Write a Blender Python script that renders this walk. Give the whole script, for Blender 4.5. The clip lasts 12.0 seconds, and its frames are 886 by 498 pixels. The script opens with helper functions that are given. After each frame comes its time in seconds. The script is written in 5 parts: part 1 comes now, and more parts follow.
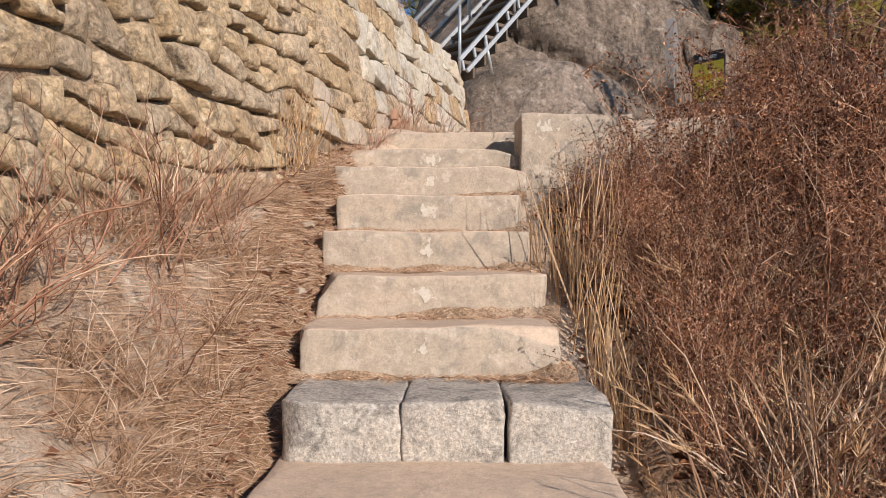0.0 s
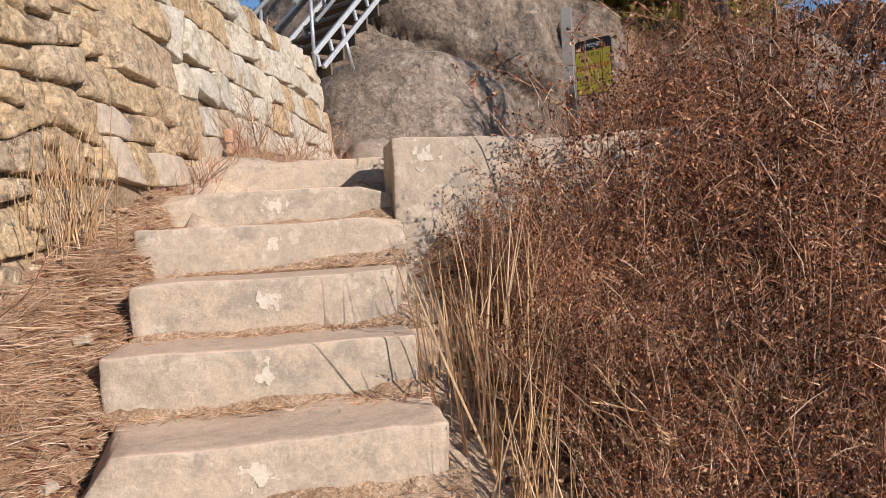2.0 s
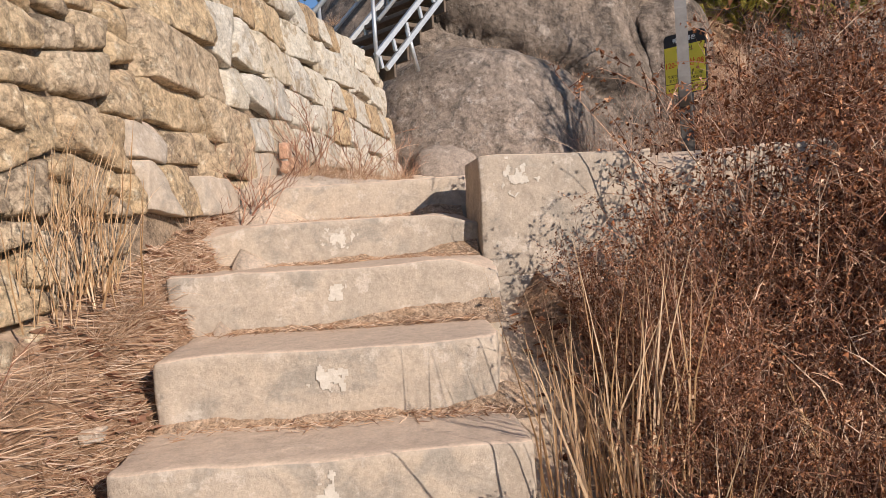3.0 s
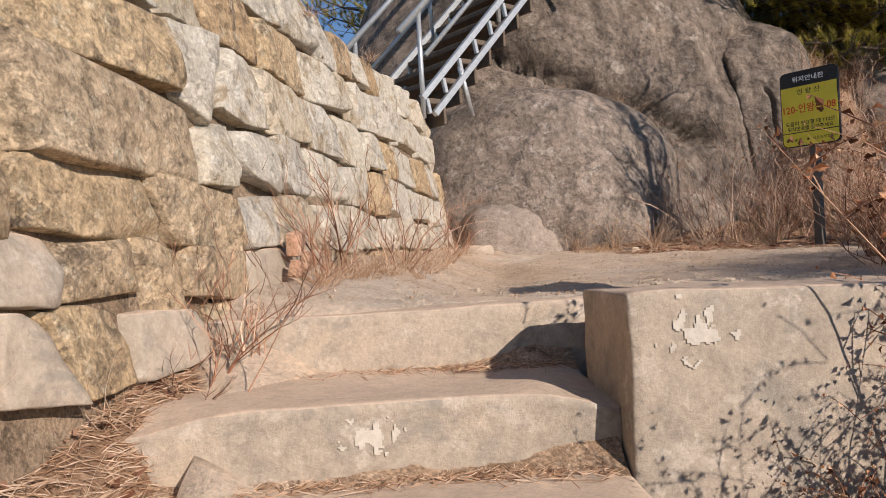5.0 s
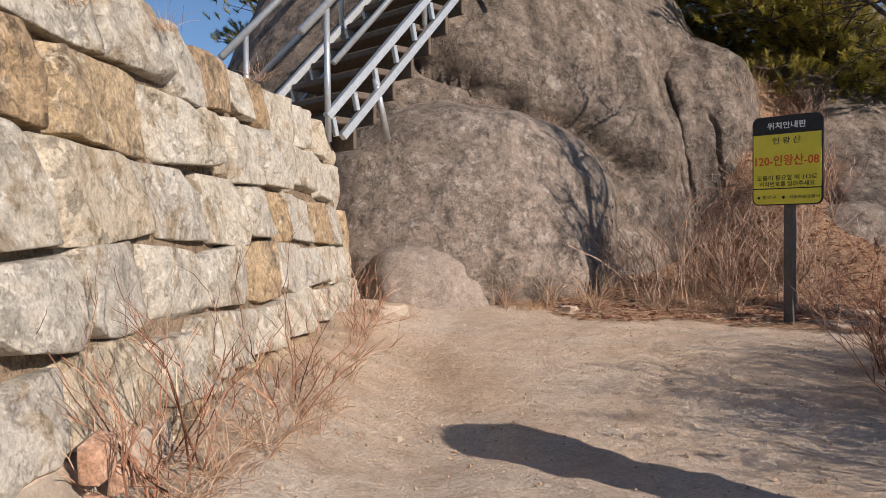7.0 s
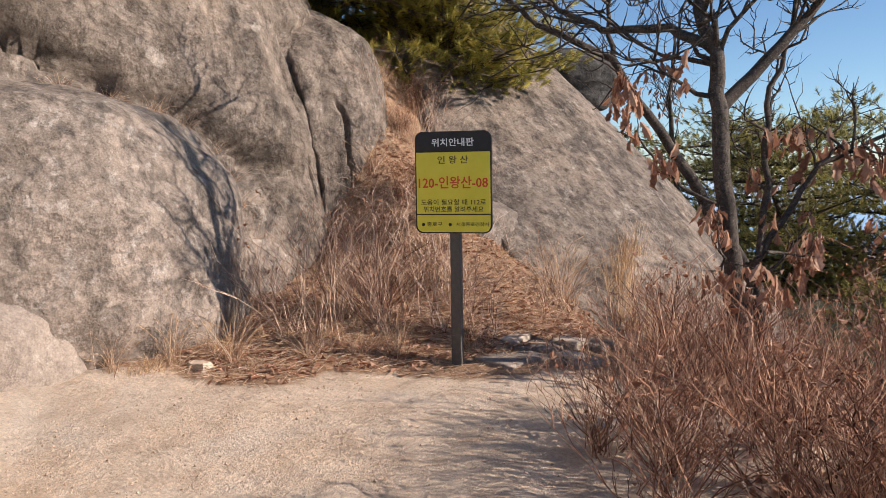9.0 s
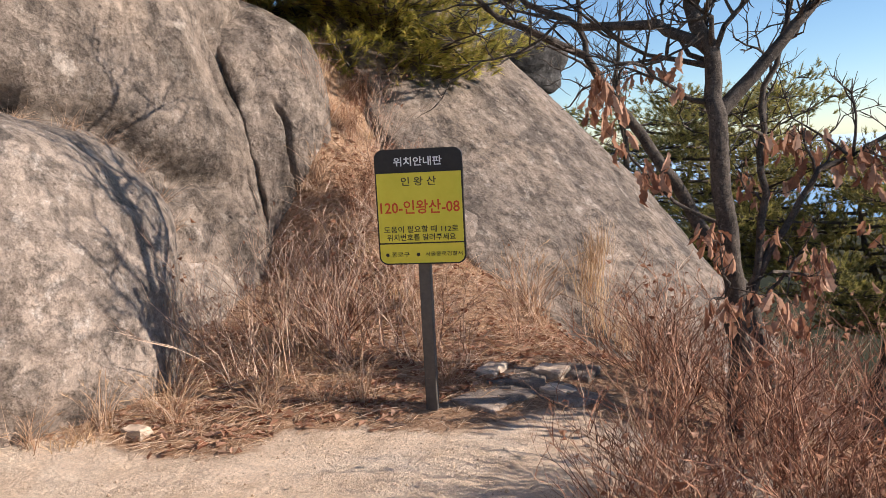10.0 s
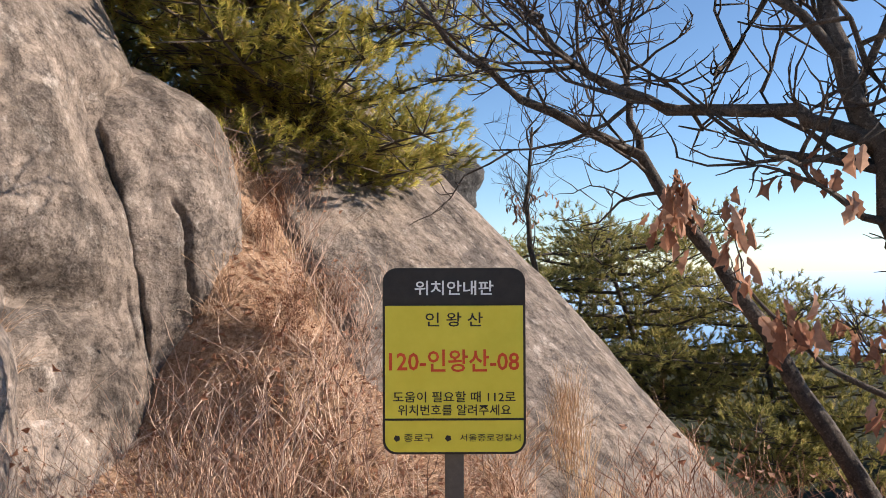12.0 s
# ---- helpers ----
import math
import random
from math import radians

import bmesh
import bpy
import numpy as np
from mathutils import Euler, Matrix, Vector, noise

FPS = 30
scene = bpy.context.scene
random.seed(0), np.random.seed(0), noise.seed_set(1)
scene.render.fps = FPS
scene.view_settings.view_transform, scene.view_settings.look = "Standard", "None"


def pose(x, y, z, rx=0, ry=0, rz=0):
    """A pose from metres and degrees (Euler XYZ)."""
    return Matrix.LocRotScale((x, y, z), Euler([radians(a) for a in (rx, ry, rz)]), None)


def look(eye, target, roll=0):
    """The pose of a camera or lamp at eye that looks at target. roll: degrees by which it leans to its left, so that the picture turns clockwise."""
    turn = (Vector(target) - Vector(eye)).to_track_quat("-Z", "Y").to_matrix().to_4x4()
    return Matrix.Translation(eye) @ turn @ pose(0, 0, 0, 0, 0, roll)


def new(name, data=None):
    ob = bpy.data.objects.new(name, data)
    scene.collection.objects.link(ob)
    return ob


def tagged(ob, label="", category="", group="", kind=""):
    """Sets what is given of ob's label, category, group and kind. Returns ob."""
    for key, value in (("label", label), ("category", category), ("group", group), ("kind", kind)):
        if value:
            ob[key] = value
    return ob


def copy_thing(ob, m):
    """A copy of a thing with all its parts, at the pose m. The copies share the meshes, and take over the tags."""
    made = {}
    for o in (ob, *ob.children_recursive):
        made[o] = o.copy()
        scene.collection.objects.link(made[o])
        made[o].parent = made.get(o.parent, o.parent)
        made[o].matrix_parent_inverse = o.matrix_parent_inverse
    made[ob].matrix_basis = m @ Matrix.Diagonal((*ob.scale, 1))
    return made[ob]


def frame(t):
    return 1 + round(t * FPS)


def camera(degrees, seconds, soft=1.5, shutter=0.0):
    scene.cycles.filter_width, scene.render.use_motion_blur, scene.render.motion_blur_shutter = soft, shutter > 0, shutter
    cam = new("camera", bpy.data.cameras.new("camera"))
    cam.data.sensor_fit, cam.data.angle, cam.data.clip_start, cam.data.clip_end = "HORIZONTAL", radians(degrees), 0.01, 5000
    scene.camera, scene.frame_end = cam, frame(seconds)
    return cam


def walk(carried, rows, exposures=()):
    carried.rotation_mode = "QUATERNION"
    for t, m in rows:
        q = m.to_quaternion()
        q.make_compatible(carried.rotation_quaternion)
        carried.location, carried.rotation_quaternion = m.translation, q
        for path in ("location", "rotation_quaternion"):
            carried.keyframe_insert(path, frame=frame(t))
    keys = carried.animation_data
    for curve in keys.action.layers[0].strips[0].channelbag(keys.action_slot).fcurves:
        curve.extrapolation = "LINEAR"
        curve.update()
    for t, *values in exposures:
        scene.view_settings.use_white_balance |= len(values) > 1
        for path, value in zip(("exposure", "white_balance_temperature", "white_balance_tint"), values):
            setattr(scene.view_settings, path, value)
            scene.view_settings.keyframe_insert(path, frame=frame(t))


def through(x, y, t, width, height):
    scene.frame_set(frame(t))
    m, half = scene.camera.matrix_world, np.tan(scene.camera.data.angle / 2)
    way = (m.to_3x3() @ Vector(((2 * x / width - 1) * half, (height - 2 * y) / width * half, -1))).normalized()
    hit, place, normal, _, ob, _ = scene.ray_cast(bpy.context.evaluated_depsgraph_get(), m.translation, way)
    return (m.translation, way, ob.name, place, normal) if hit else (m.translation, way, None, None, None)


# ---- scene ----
cam = camera(58.2, 12.0, soft=0.8)
METRES, EYE, TILT, LEAN, TURN = 9.0, 1.5, 0.0, 0.0, 0.0
ROWS = [
    (0.0, 0.0, 0.0, 0.0, 0.0, 0.0, -0.0),
    (0.5, 0.0074, 0.043, 0.0191, -2.78, 6.12, 1.21),
    (1.0, 0.0059, 0.0671, 0.0253, -3.87, 6.52, 2.43),
    (1.5, 0.006, 0.0984, 0.0416, -4.99, 1.17, 4.25),
    (2.0, 0.0139, 0.1433, 0.0509, -8.96, -1.68, 3.56),
    (2.5, 0.0093, 0.1836, 0.061, -7.69, -2.42, 3.93),
    (3.0, 0.0084, 0.2284, 0.0702, -4.91, -1.49, 3.77),
    (3.5, 0.011, 0.2803, 0.0795, -2.22, -1.43, 3.79),
    (5.5, -0.0019, 0.4334, 0.1315, -2.34, 1.74, 3.2),
    (6.0, -0.0073, 0.4686, 0.1518, -2.96, -1.92, 2.98),
    (6.5, 0.0016, 0.507, 0.1613, -5.65, -0.86, 1.51),
    (7.0, 0.0065, 0.539, 0.1789, -9.72, -0.71, 0.85),
    (9.0, 0.0248, 0.6789, 0.236, -39.11, -4.99, 1.41),
    (9.5, 0.0385, 0.7072, 0.2407, -42.93, -5.94, 1.25),
    (10.0, 0.0543, 0.7392, 0.2647, -43.74, -7.0, 3.52),
    (10.5, 0.0684, 0.7771, 0.266, -44.89, -3.8, 4.36),
    (11.0, 0.0852, 0.8185, 0.2676, -46.29, -0.39, 2.46),
    (11.5, 0.1076, 0.8672, 0.2677, -47.93, 0.25, 1.56),
    (12.0, 0.1247, 0.9156, 0.267, -54.26, 1.42, 0.76),
]
walk(cam, [(t, pose(0, 0, EYE, TILT, LEAN, TURN) @ pose(METRES * x, METRES * y, METRES * z, 90 + pitch, roll, yaw)) for t, x, y, z, yaw, pitch, roll in ROWS],
     exposures=[(0.0, 0.17), (1.0, 0.2), (2.5, 0.29), (3.5, 0.17), (5.5, 0.13), (7.0, 0.15), (9.0, 0.65), (10.5, 0.82), (12.0, 0.95)])

# ---- world and sun ----
SUN_TO = Vector((0.60, -0.80, 0.46)).normalized()          # from the ground towards the sun
world = bpy.data.worlds.new("sky")
scene.world = world
world.use_nodes = True
wt = world.node_tree
sky = wt.nodes.new("ShaderNodeTexSky")
sky.sky_type, sky.sun_disc = "NISHITA", False
sky.sun_elevation = math.asin(SUN_TO.z)
sky.sun_rotation = math.atan2(SUN_TO.x, SUN_TO.y)
sky.altitude, sky.air_density, sky.dust_density, sky.ozone_density = 1500, 1.0, 0.03, 4.0
wt.links.new(sky.outputs[0], wt.nodes["Background"].inputs[0])
wt.nodes["Background"].inputs[1].default_value = 0.094
sun = new("sun", bpy.data.lights.new("sun", "SUN"))
sun.data.energy, sun.data.angle, sun.data.color = 4.8, radians(0.5), (1.0, 0.885, 0.79)
sun.matrix_world = look(SUN_TO * 50, (0, 0, 0))

# ---- materials ----
def ramp(nt, fac, stops):
    r = nt.nodes.new("ShaderNodeValToRGB")
    while len(r.color_ramp.elements) < len(stops):
        r.color_ramp.elements.new(0.5)
    for e, (p, c) in zip(r.color_ramp.elements, stops):
        e.position, e.color = p, (*c, 1)
    nt.links.new(fac, r.inputs[0])
    return r.outputs[0]


def noise_tex(nt, vec, scale, detail=6, rough=0.6, distortion=0.0):
    n = nt.nodes.new("ShaderNodeTexNoise")
    n.inputs["Scale"].default_value, n.inputs["Detail"].default_value = scale, detail
    n.inputs["Roughness"].default_value, n.inputs["Distortion"].default_value = rough, distortion
    nt.links.new(vec, n.inputs["Vector"])
    return n.outputs["Fac"]


def mix(nt, fac, a, b, mode="MIX"):
    m = nt.nodes.new("ShaderNodeMix")
    m.data_type, m.blend_type = "RGBA", mode
    for sock, v in ((m.inputs[0], fac), (m.inputs[6], a), (m.inputs[7], b)):
        if isinstance(v, (int, float)):
            sock.default_value = v
        elif isinstance(v, tuple):
            sock.default_value = (*v, 1)
        else:
            nt.links.new(v, sock)
    return m.outputs[2]


def start(name, rough=0.9, metal=0.0):
    m = bpy.data.materials.new(name)
    m.use_nodes = True
    nt = m.node_tree
    b = nt.nodes["Principled BSDF"]
    b.inputs["Roughness"].default_value, b.inputs["Metallic"].default_value = rough, metal
    b.inputs["Specular IOR Level"].default_value = 0.25
    co = nt.nodes.new("ShaderNodeTexCoord").outputs["Object"]
    geo = nt.nodes.new("ShaderNodeNewGeometry")
    info = nt.nodes.new("ShaderNodeObjectInfo")
    return m, nt, b, geo.outputs["Position"], geo, info


def bump(nt, b, height, strength, dist):
    n = nt.nodes.new("ShaderNodeBump")
    n.inputs["Strength"].default_value, n.inputs["Distance"].default_value = strength, dist
    nt.links.new(height, n.inputs["Height"])
    nt.links.new(n.outputs[0], b.inputs["Normal"])


def shift(nt, pos, info):
    """Moves the pattern by the object's random number, so that like pieces differ."""
    v = nt.nodes.new("ShaderNodeVectorMath")
    v.operation = "MULTIPLY_ADD"
    nt.links.new(info.outputs["Random"], v.inputs[0])
    v.inputs[1].default_value = (37, 53, 71)
    nt.links.new(pos, v.inputs[2])
    return v.outputs[0]


def rocky(name, stops, stain, light, big=0.8, rough=0.92, relief=0.02, per_piece=(), grain=(0.75, 1.25), streak=0.0, mottle=0.45, dust=None, facet=0.0):
    """A stone: blotches of stops at a large scale, dark stains, pale lichen specks, grain and relief."""
    m, nt, b, pos, geo, info = start(name, rough)
    p = shift(nt, pos, info) if per_piece else pos
    c = ramp(nt, noise_tex(nt, p, big, 8, 0.62, 0.4), stops)
    if per_piece:
        c = mix(nt, 0.5, c, ramp(nt, info.outputs["Random"], per_piece))
    st = ramp(nt, noise_tex(nt, p, big * 2.7, 10, 0.72, 0.8), [(0.51, (0, 0, 0)), (0.61, (1, 1, 1))])
    c = mix(nt, st, c, mix(nt, 0.75, c, stain))
    li = ramp(nt, noise_tex(nt, p, big * 7, 6, 0.7), [(0.56, (0, 0, 0)), (0.63, (1, 1, 1))])
    c = mix(nt, li, c, mix(nt, 0.55, c, light))
    if streak:
        sc = nt.nodes.new("ShaderNodeMapping")
        sc.inputs["Scale"].default_value = (2.2, 2.2, 0.25)
        nt.links.new(p, sc.inputs["Vector"])
        sk = ramp(nt, noise_tex(nt, sc.outputs[0], 1.3, 7, 0.65, 0.5), [(0.46, (1, 1, 1)), (0.66, (1 - streak,) * 3)])
        c = mix(nt, 1.0, c, sk, "MULTIPLY")
    if dust:                                            # sand trodden onto the flat tops
        sep = nt.nodes.new("ShaderNodeSeparateXYZ")
        nt.links.new(geo.outputs["Normal"], sep.inputs[0])
        add = nt.nodes.new("ShaderNodeMath")
        add.operation = "MULTIPLY_ADD"
        nt.links.new(noise_tex(nt, p, 7, 6, 0.7), add.inputs[0])
        add.inputs[1].default_value = 0.5
        nt.links.new(sep.outputs["Z"], add.inputs[2])
        c = mix(nt, ramp(nt, add.outputs[0], [(0.85, (0, 0, 0)), (1.0, (0.75,) * 3)]), c, dust)
    blot = noise_tex(nt, p, big * 13, 8, 0.78, 0.3)
    c = mix(nt, 1.0, c, ramp(nt, blot, [(0.36, (1 - mottle,) * 3), (0.5, (1.0,) * 3), (0.64, (1 + 0.64 * mottle,) * 3)]), "MULTIPLY")
    fine = noise_tex(nt, p, 90, 5, 0.75)
    c = mix(nt, 1.0, c, ramp(nt, fine, [(0.3, (grain[0],) * 3), (0.7, (grain[1],) * 3)]), "MULTIPLY")
    nt.links.new(c, b.inputs["Base Color"])
    mid = noise_tex(nt, p, 14, 10, 0.7)
    if facet:                                           # shallow spalls with sharp rims
        vo = nt.nodes.new("ShaderNodeTexVoronoi")
        vo.inputs["Scale"].default_value, vo.inputs["Detail"].default_value = facet, 2.0
        warp = nt.nodes.new("ShaderNodeVectorMath")
        warp.operation = "MULTIPLY_ADD"
        nt.links.new(mid, warp.inputs[0])
        warp.inputs[1].default_value = (0.25, 0.25, 0.25)
        nt.links.new(p, warp.inputs[2])
        nt.links.new(warp.outputs[0], vo.inputs["Vector"])
        sm = nt.nodes.new("ShaderNodeMath")
        sm.operation = "MULTIPLY_ADD"
        nt.links.new(vo.outputs["Distance"], sm.inputs[0])
        sm.inputs[1].default_value = 0.4
        nt.links.new(mid, sm.inputs[2])
        mid = sm.outputs[0]
    bump(nt, b, mid, 0.9, relief)
    return m


def plain(name, a, c, scale=12, rough=0.85, metal=0.0, relief=0.004, rand=0.0):
    """Two close tones broken up by noise, with a tone of its own for every piece."""
    m, nt, b, pos, geo, info = start(name, rough, metal)
    n = noise_tex(nt, shift(nt, pos, info), scale, 6, 0.65)
    col = ramp(nt, n, [(0.3, a), (0.7, c)])
    if rand:
        col = mix(nt, 1.0, col, ramp(nt, geo.outputs["Random Per Island"], [(0, (1 - rand,) * 3), (1, (1 + rand,) * 3)]), "MULTIPLY")
    nt.links.new(col, b.inputs["Base Color"])
    bump(nt, b, n, 0.5, relief)
    return m


def hue(name, stops, rough=0.85, through=0.0, clump=0.0):
    """Leaves and stalks: each island takes its own tone from the stops; clump varies whole sprays."""
    m, nt, b, pos, geo, info = start(name, rough)
    n = noise_tex(nt, pos, 40, 3)
    col = ramp(nt, geo.outputs["Random Per Island"], stops)
    col = mix(nt, 1.0, col, ramp(nt, n, [(0.3, (0.8,) * 3), (0.7, (1.15,) * 3)]), "MULTIPLY")
    if clump:
        col = mix(nt, 1.0, col, ramp(nt, noise_tex(nt, pos, 3.2, 4, 0.6), [(0.36, (1 - clump,) * 3), (0.64, (1 + clump,) * 3)]), "MULTIPLY")
    nt.links.new(col, b.inputs["Base Color"])
    if through:
        tr = nt.nodes.new("ShaderNodeBsdfTranslucent")
        nt.links.new(col, tr.inputs["Color"])
        ms = nt.nodes.new("ShaderNodeMixShader")
        ms.inputs[0].default_value = through
        nt.links.new(b.outputs[0], ms.inputs[1])
        nt.links.new(tr.outputs[0], ms.inputs[2])
        nt.links.new(ms.outputs[0], nt.nodes["Material Output"].inputs["Surface"])
    return m


M_SAND = rocky("sandstone", [(0.3, (0.36, 0.25, 0.145)), (0.5, (0.52, 0.38, 0.235)), (0.72, (0.60, 0.47, 0.32))], (0.17, 0.13, 0.095), (0.68, 0.59, 0.44), 2.4,
               per_piece=[(0.0, (0.56, 0.40, 0.23)), (0.25, (0.60, 0.46, 0.29)), (0.5, (0.46, 0.33, 0.20)), (0.75, (0.55, 0.44, 0.32)), (0.9, (0.32, 0.26, 0.205)), (1.0, (0.46, 0.29, 0.14))], relief=0.034, facet=9)
M_PALE = rocky("pale_granite", [(0.3, (0.46, 0.385, 0.285)), (0.5, (0.57, 0.50, 0.405)), (0.72, (0.57, 0.53, 0.455))], (0.33, 0.24, 0.14), (0.74, 0.70, 0.63), 2.2,
               per_piece=[(0.0, (0.55, 0.515, 0.445)), (0.4, (0.60, 0.54, 0.435)), (0.7, (0.51, 0.485, 0.435)), (0.85, (0.56, 0.465, 0.33)), (1.0, (0.52, 0.38, 0.21))], relief=0.030, mottle=0.26, facet=7)
M_STEP = rocky("step_granite", [(0.3, (0.35, 0.295, 0.235)), (0.5, (0.45, 0.37, 0.29)), (0.72, (0.51, 0.41, 0.31))], (0.30, 0.265, 0.22), (0.58, 0.50, 0.42), 1.7, relief=0.010, grain=(0.86, 1.13), mottle=0.16, dust=(0.66, 0.50, 0.37))
M_BOULDER = rocky("boulder_granite", [(0.3, (0.20, 0.16, 0.13)), (0.5, (0.295, 0.235, 0.19)), (0.72, (0.38, 0.305, 0.25))], (0.13, 0.11, 0.095), (0.46, 0.40, 0.35), 1.3, relief=0.045, streak=0.2, grain=(0.7, 1.3), mottle=0.42, facet=4)
M_DOME = rocky("dome_granite", [(0.3, (0.175, 0.14, 0.113)), (0.5, (0.225, 0.178, 0.143)), (0.72, (0.30, 0.23, 0.175))], (0.085, 0.07, 0.06), (0.38, 0.325, 0.275), 0.9, relief=0.055, streak=0.45, grain=(0.68, 1.32), mottle=0.5, facet=3.2)
M_SUNK = rocky("pinkish_granite", [(0.3, (0.28, 0.225, 0.185)), (0.5, (0.35, 0.285, 0.235)), (0.72, (0.40, 0.33, 0.275))], (0.22, 0.18, 0.15), (0.46, 0.39, 0.33), 1.5, relief=0.03, grain=(0.75, 1.22), mottle=0.25)
M_EARTH = rocky("sandy_earth", [(0.3, (0.40, 0.27, 0.17)), (0.5, (0.52, 0.38, 0.26)), (0.72, (0.57, 0.44, 0.32))], (0.34, 0.22, 0.14), (0.62, 0.52, 0.41), 0.9, relief=0.012, grain=(0.7, 1.3))
M_STEEL = plain("galvanised_steel", (0.42, 0.44, 0.46), (0.55, 0.57, 0.58), 30, 0.45, 0.6, 0.001)
M_TREAD = plain("weathered_timber", (0.10, 0.075, 0.055), (0.17, 0.13, 0.10), 25)
M_POST = plain("brown_grey_painted_steel", (0.085, 0.075, 0.065), (0.12, 0.105, 0.09), 40, 0.5)
M_BLACK = plain("black_print", (0.022, 0.019, 0.018), (0.032, 0.028, 0.026), 30, 0.45)
M_YELLOW = plain("yellow_board", (0.66, 0.56, 0.05), (0.74, 0.63, 0.07), 8, 0.5)
M_RED = plain("red_print", (0.62, 0.07, 0.02), (0.66, 0.10, 0.03), 20, 0.5)
M_WHITE = plain("white_print", (0.75, 0.74, 0.71), (0.82, 0.81, 0.78), 20, 0.5)
# near-black base: the perched rock's shade is put into its colour
M_SHADEROCK = rocky("shaded_dark_rock", [(0.3, (0.05, 0.047, 0.045)), (0.6, (0.09, 0.083, 0.077))], (0.03, 0.03, 0.03), (0.16, 0.15, 0.14), 2.0, relief=0.04)
M_BRICK = rocky("brick_shard", [(0.3, (0.46, 0.26, 0.165)), (0.6, (0.56, 0.35, 0.24))], (0.3, 0.18, 0.12), (0.66, 0.5, 0.38), 6, relief=0.006)
M_BARK = rocky("oak_bark", [(0.3, (0.05, 0.04, 0.034)), (0.6, (0.11, 0.088, 0.072))], (0.03, 0.026, 0.022), (0.21, 0.18, 0.15), 9, relief=0.03)


def ground_material():
    m, nt, b, pos, geo, info = start("trail_ground", 0.95)
    sand = ramp(nt, noise_tex(nt, pos, 0.9, 8, 0.62, 0.5), [(0.3, (0.56, 0.405, 0.28)), (0.5, (0.70, 0.53, 0.385)), (0.72, (0.74, 0.60, 0.475))])
    bare = ramp(nt, noise_tex(nt, pos, 0.55, 6, 0.65, 0.6), [(0.46, (0, 0, 0)), (0.62, (0.7,) * 3)])
    sand = mix(nt, bare, sand, (0.68, 0.585, 0.485))
    trod = ramp(nt, noise_tex(nt, pos, 6.5, 8, 0.75, 0.6), [(0.36, (0.84, 0.80, 0.76)), (0.5, (1.0,) * 3), (0.66, (1.12,) * 3)])
    sand = mix(nt, 1.0, sand, trod, "MULTIPLY")
    grit = noise_tex(nt, pos, 55, 6, 0.8)
    sand = mix(nt, 1.0, sand, ramp(nt, grit, [(0.3, (0.68,) * 3), (0.5, (1.0,) * 3), (0.72, (1.28,) * 3)]), "MULTIPLY")
    leaf = ramp(nt, noise_tex(nt, pos, 38, 5, 0.75), [(0.3, (0.16, 0.09, 0.05)), (0.5, (0.37, 0.225, 0.135)), (0.7, (0.56, 0.39, 0.265))])
    at = nt.nodes.new("ShaderNodeAttribute")
    at.attribute_name = "litter"
    add = nt.nodes.new("ShaderNodeMath")
    add.operation = "ADD"
    nt.links.new(at.outputs["Fac"], add.inputs[0])
    nt.links.new(noise_tex(nt, pos, 5, 6, 0.7), add.inputs[1])
    k = ramp(nt, add.outputs[0], [(0.62, (0, 0, 0)), (1.0, (1, 1, 1))])
    c = mix(nt, k, sand, leaf)
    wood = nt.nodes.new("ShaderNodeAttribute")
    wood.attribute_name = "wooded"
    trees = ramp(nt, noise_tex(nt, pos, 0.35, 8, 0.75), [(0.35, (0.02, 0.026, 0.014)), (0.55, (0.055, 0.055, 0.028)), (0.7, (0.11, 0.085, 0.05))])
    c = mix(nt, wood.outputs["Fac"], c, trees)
    nt.links.new(c, b.inputs["Base Color"])
    h = nt.nodes.new("ShaderNodeMath")
    h.operation = "MULTIPLY_ADD"
    nt.links.new(grit, h.inputs[0])
    h.inputs[1].default_value = 0.35
    nt.links.new(noise_tex(nt, pos, 9, 8, 0.7), h.inputs[2])
    bump(nt, b, h.outputs[0], 0.9, 0.05)
    return m


M_GROUND = ground_material()
M_STRAW = hue("dry_straw", [(0.0, (0.46, 0.28, 0.14)), (0.5, (0.66, 0.44, 0.25)), (1.0, (0.80, 0.60, 0.40))], through=0.25)
M_DRYGRASS = hue("dry_grass", [(0.0, (0.32, 0.175, 0.10)), (0.5, (0.55, 0.36, 0.225)), (1.0, (0.76, 0.59, 0.45))], through=0.25)
M_RUSSET = hue("russet_leaves", [(0.0, (0.05, 0.018, 0.009)), (0.5, (0.23, 0.09, 0.04)), (0.85, (0.44, 0.21, 0.105)), (1.0, (0.68, 0.46, 0.30))], through=0.2, clump=0.5)
M_STEM = hue("brown_stems", [(0.0, (0.085, 0.036, 0.022)), (0.5, (0.32, 0.155, 0.095)), (0.85, (0.52, 0.32, 0.21)), (1.0, (0.70, 0.52, 0.38))], clump=0.3)
M_TWIG = hue("grey_twigs", [(0.0, (0.22, 0.13, 0.09)), (0.5, (0.50, 0.335, 0.24)), (1.0, (0.74, 0.57, 0.44))])
M_NEEDLE = hue("pine_needles", [(0.0, (0.24, 0.25, 0.05)), (0.45, (0.47, 0.43, 0.10)), (0.8, (0.64, 0.54, 0.15)), (1.0, (0.66, 0.45, 0.19))], through=0.5, clump=0.45)
M_NEEDLE_DARK = hue("dark_pine_needles", [(0.0, (0.15, 0.15, 0.045)), (0.5, (0.32, 0.29, 0.09)), (0.85, (0.46, 0.39, 0.14)), (1.0, (0.50, 0.35, 0.17))], through=0.4, clump=0.45)
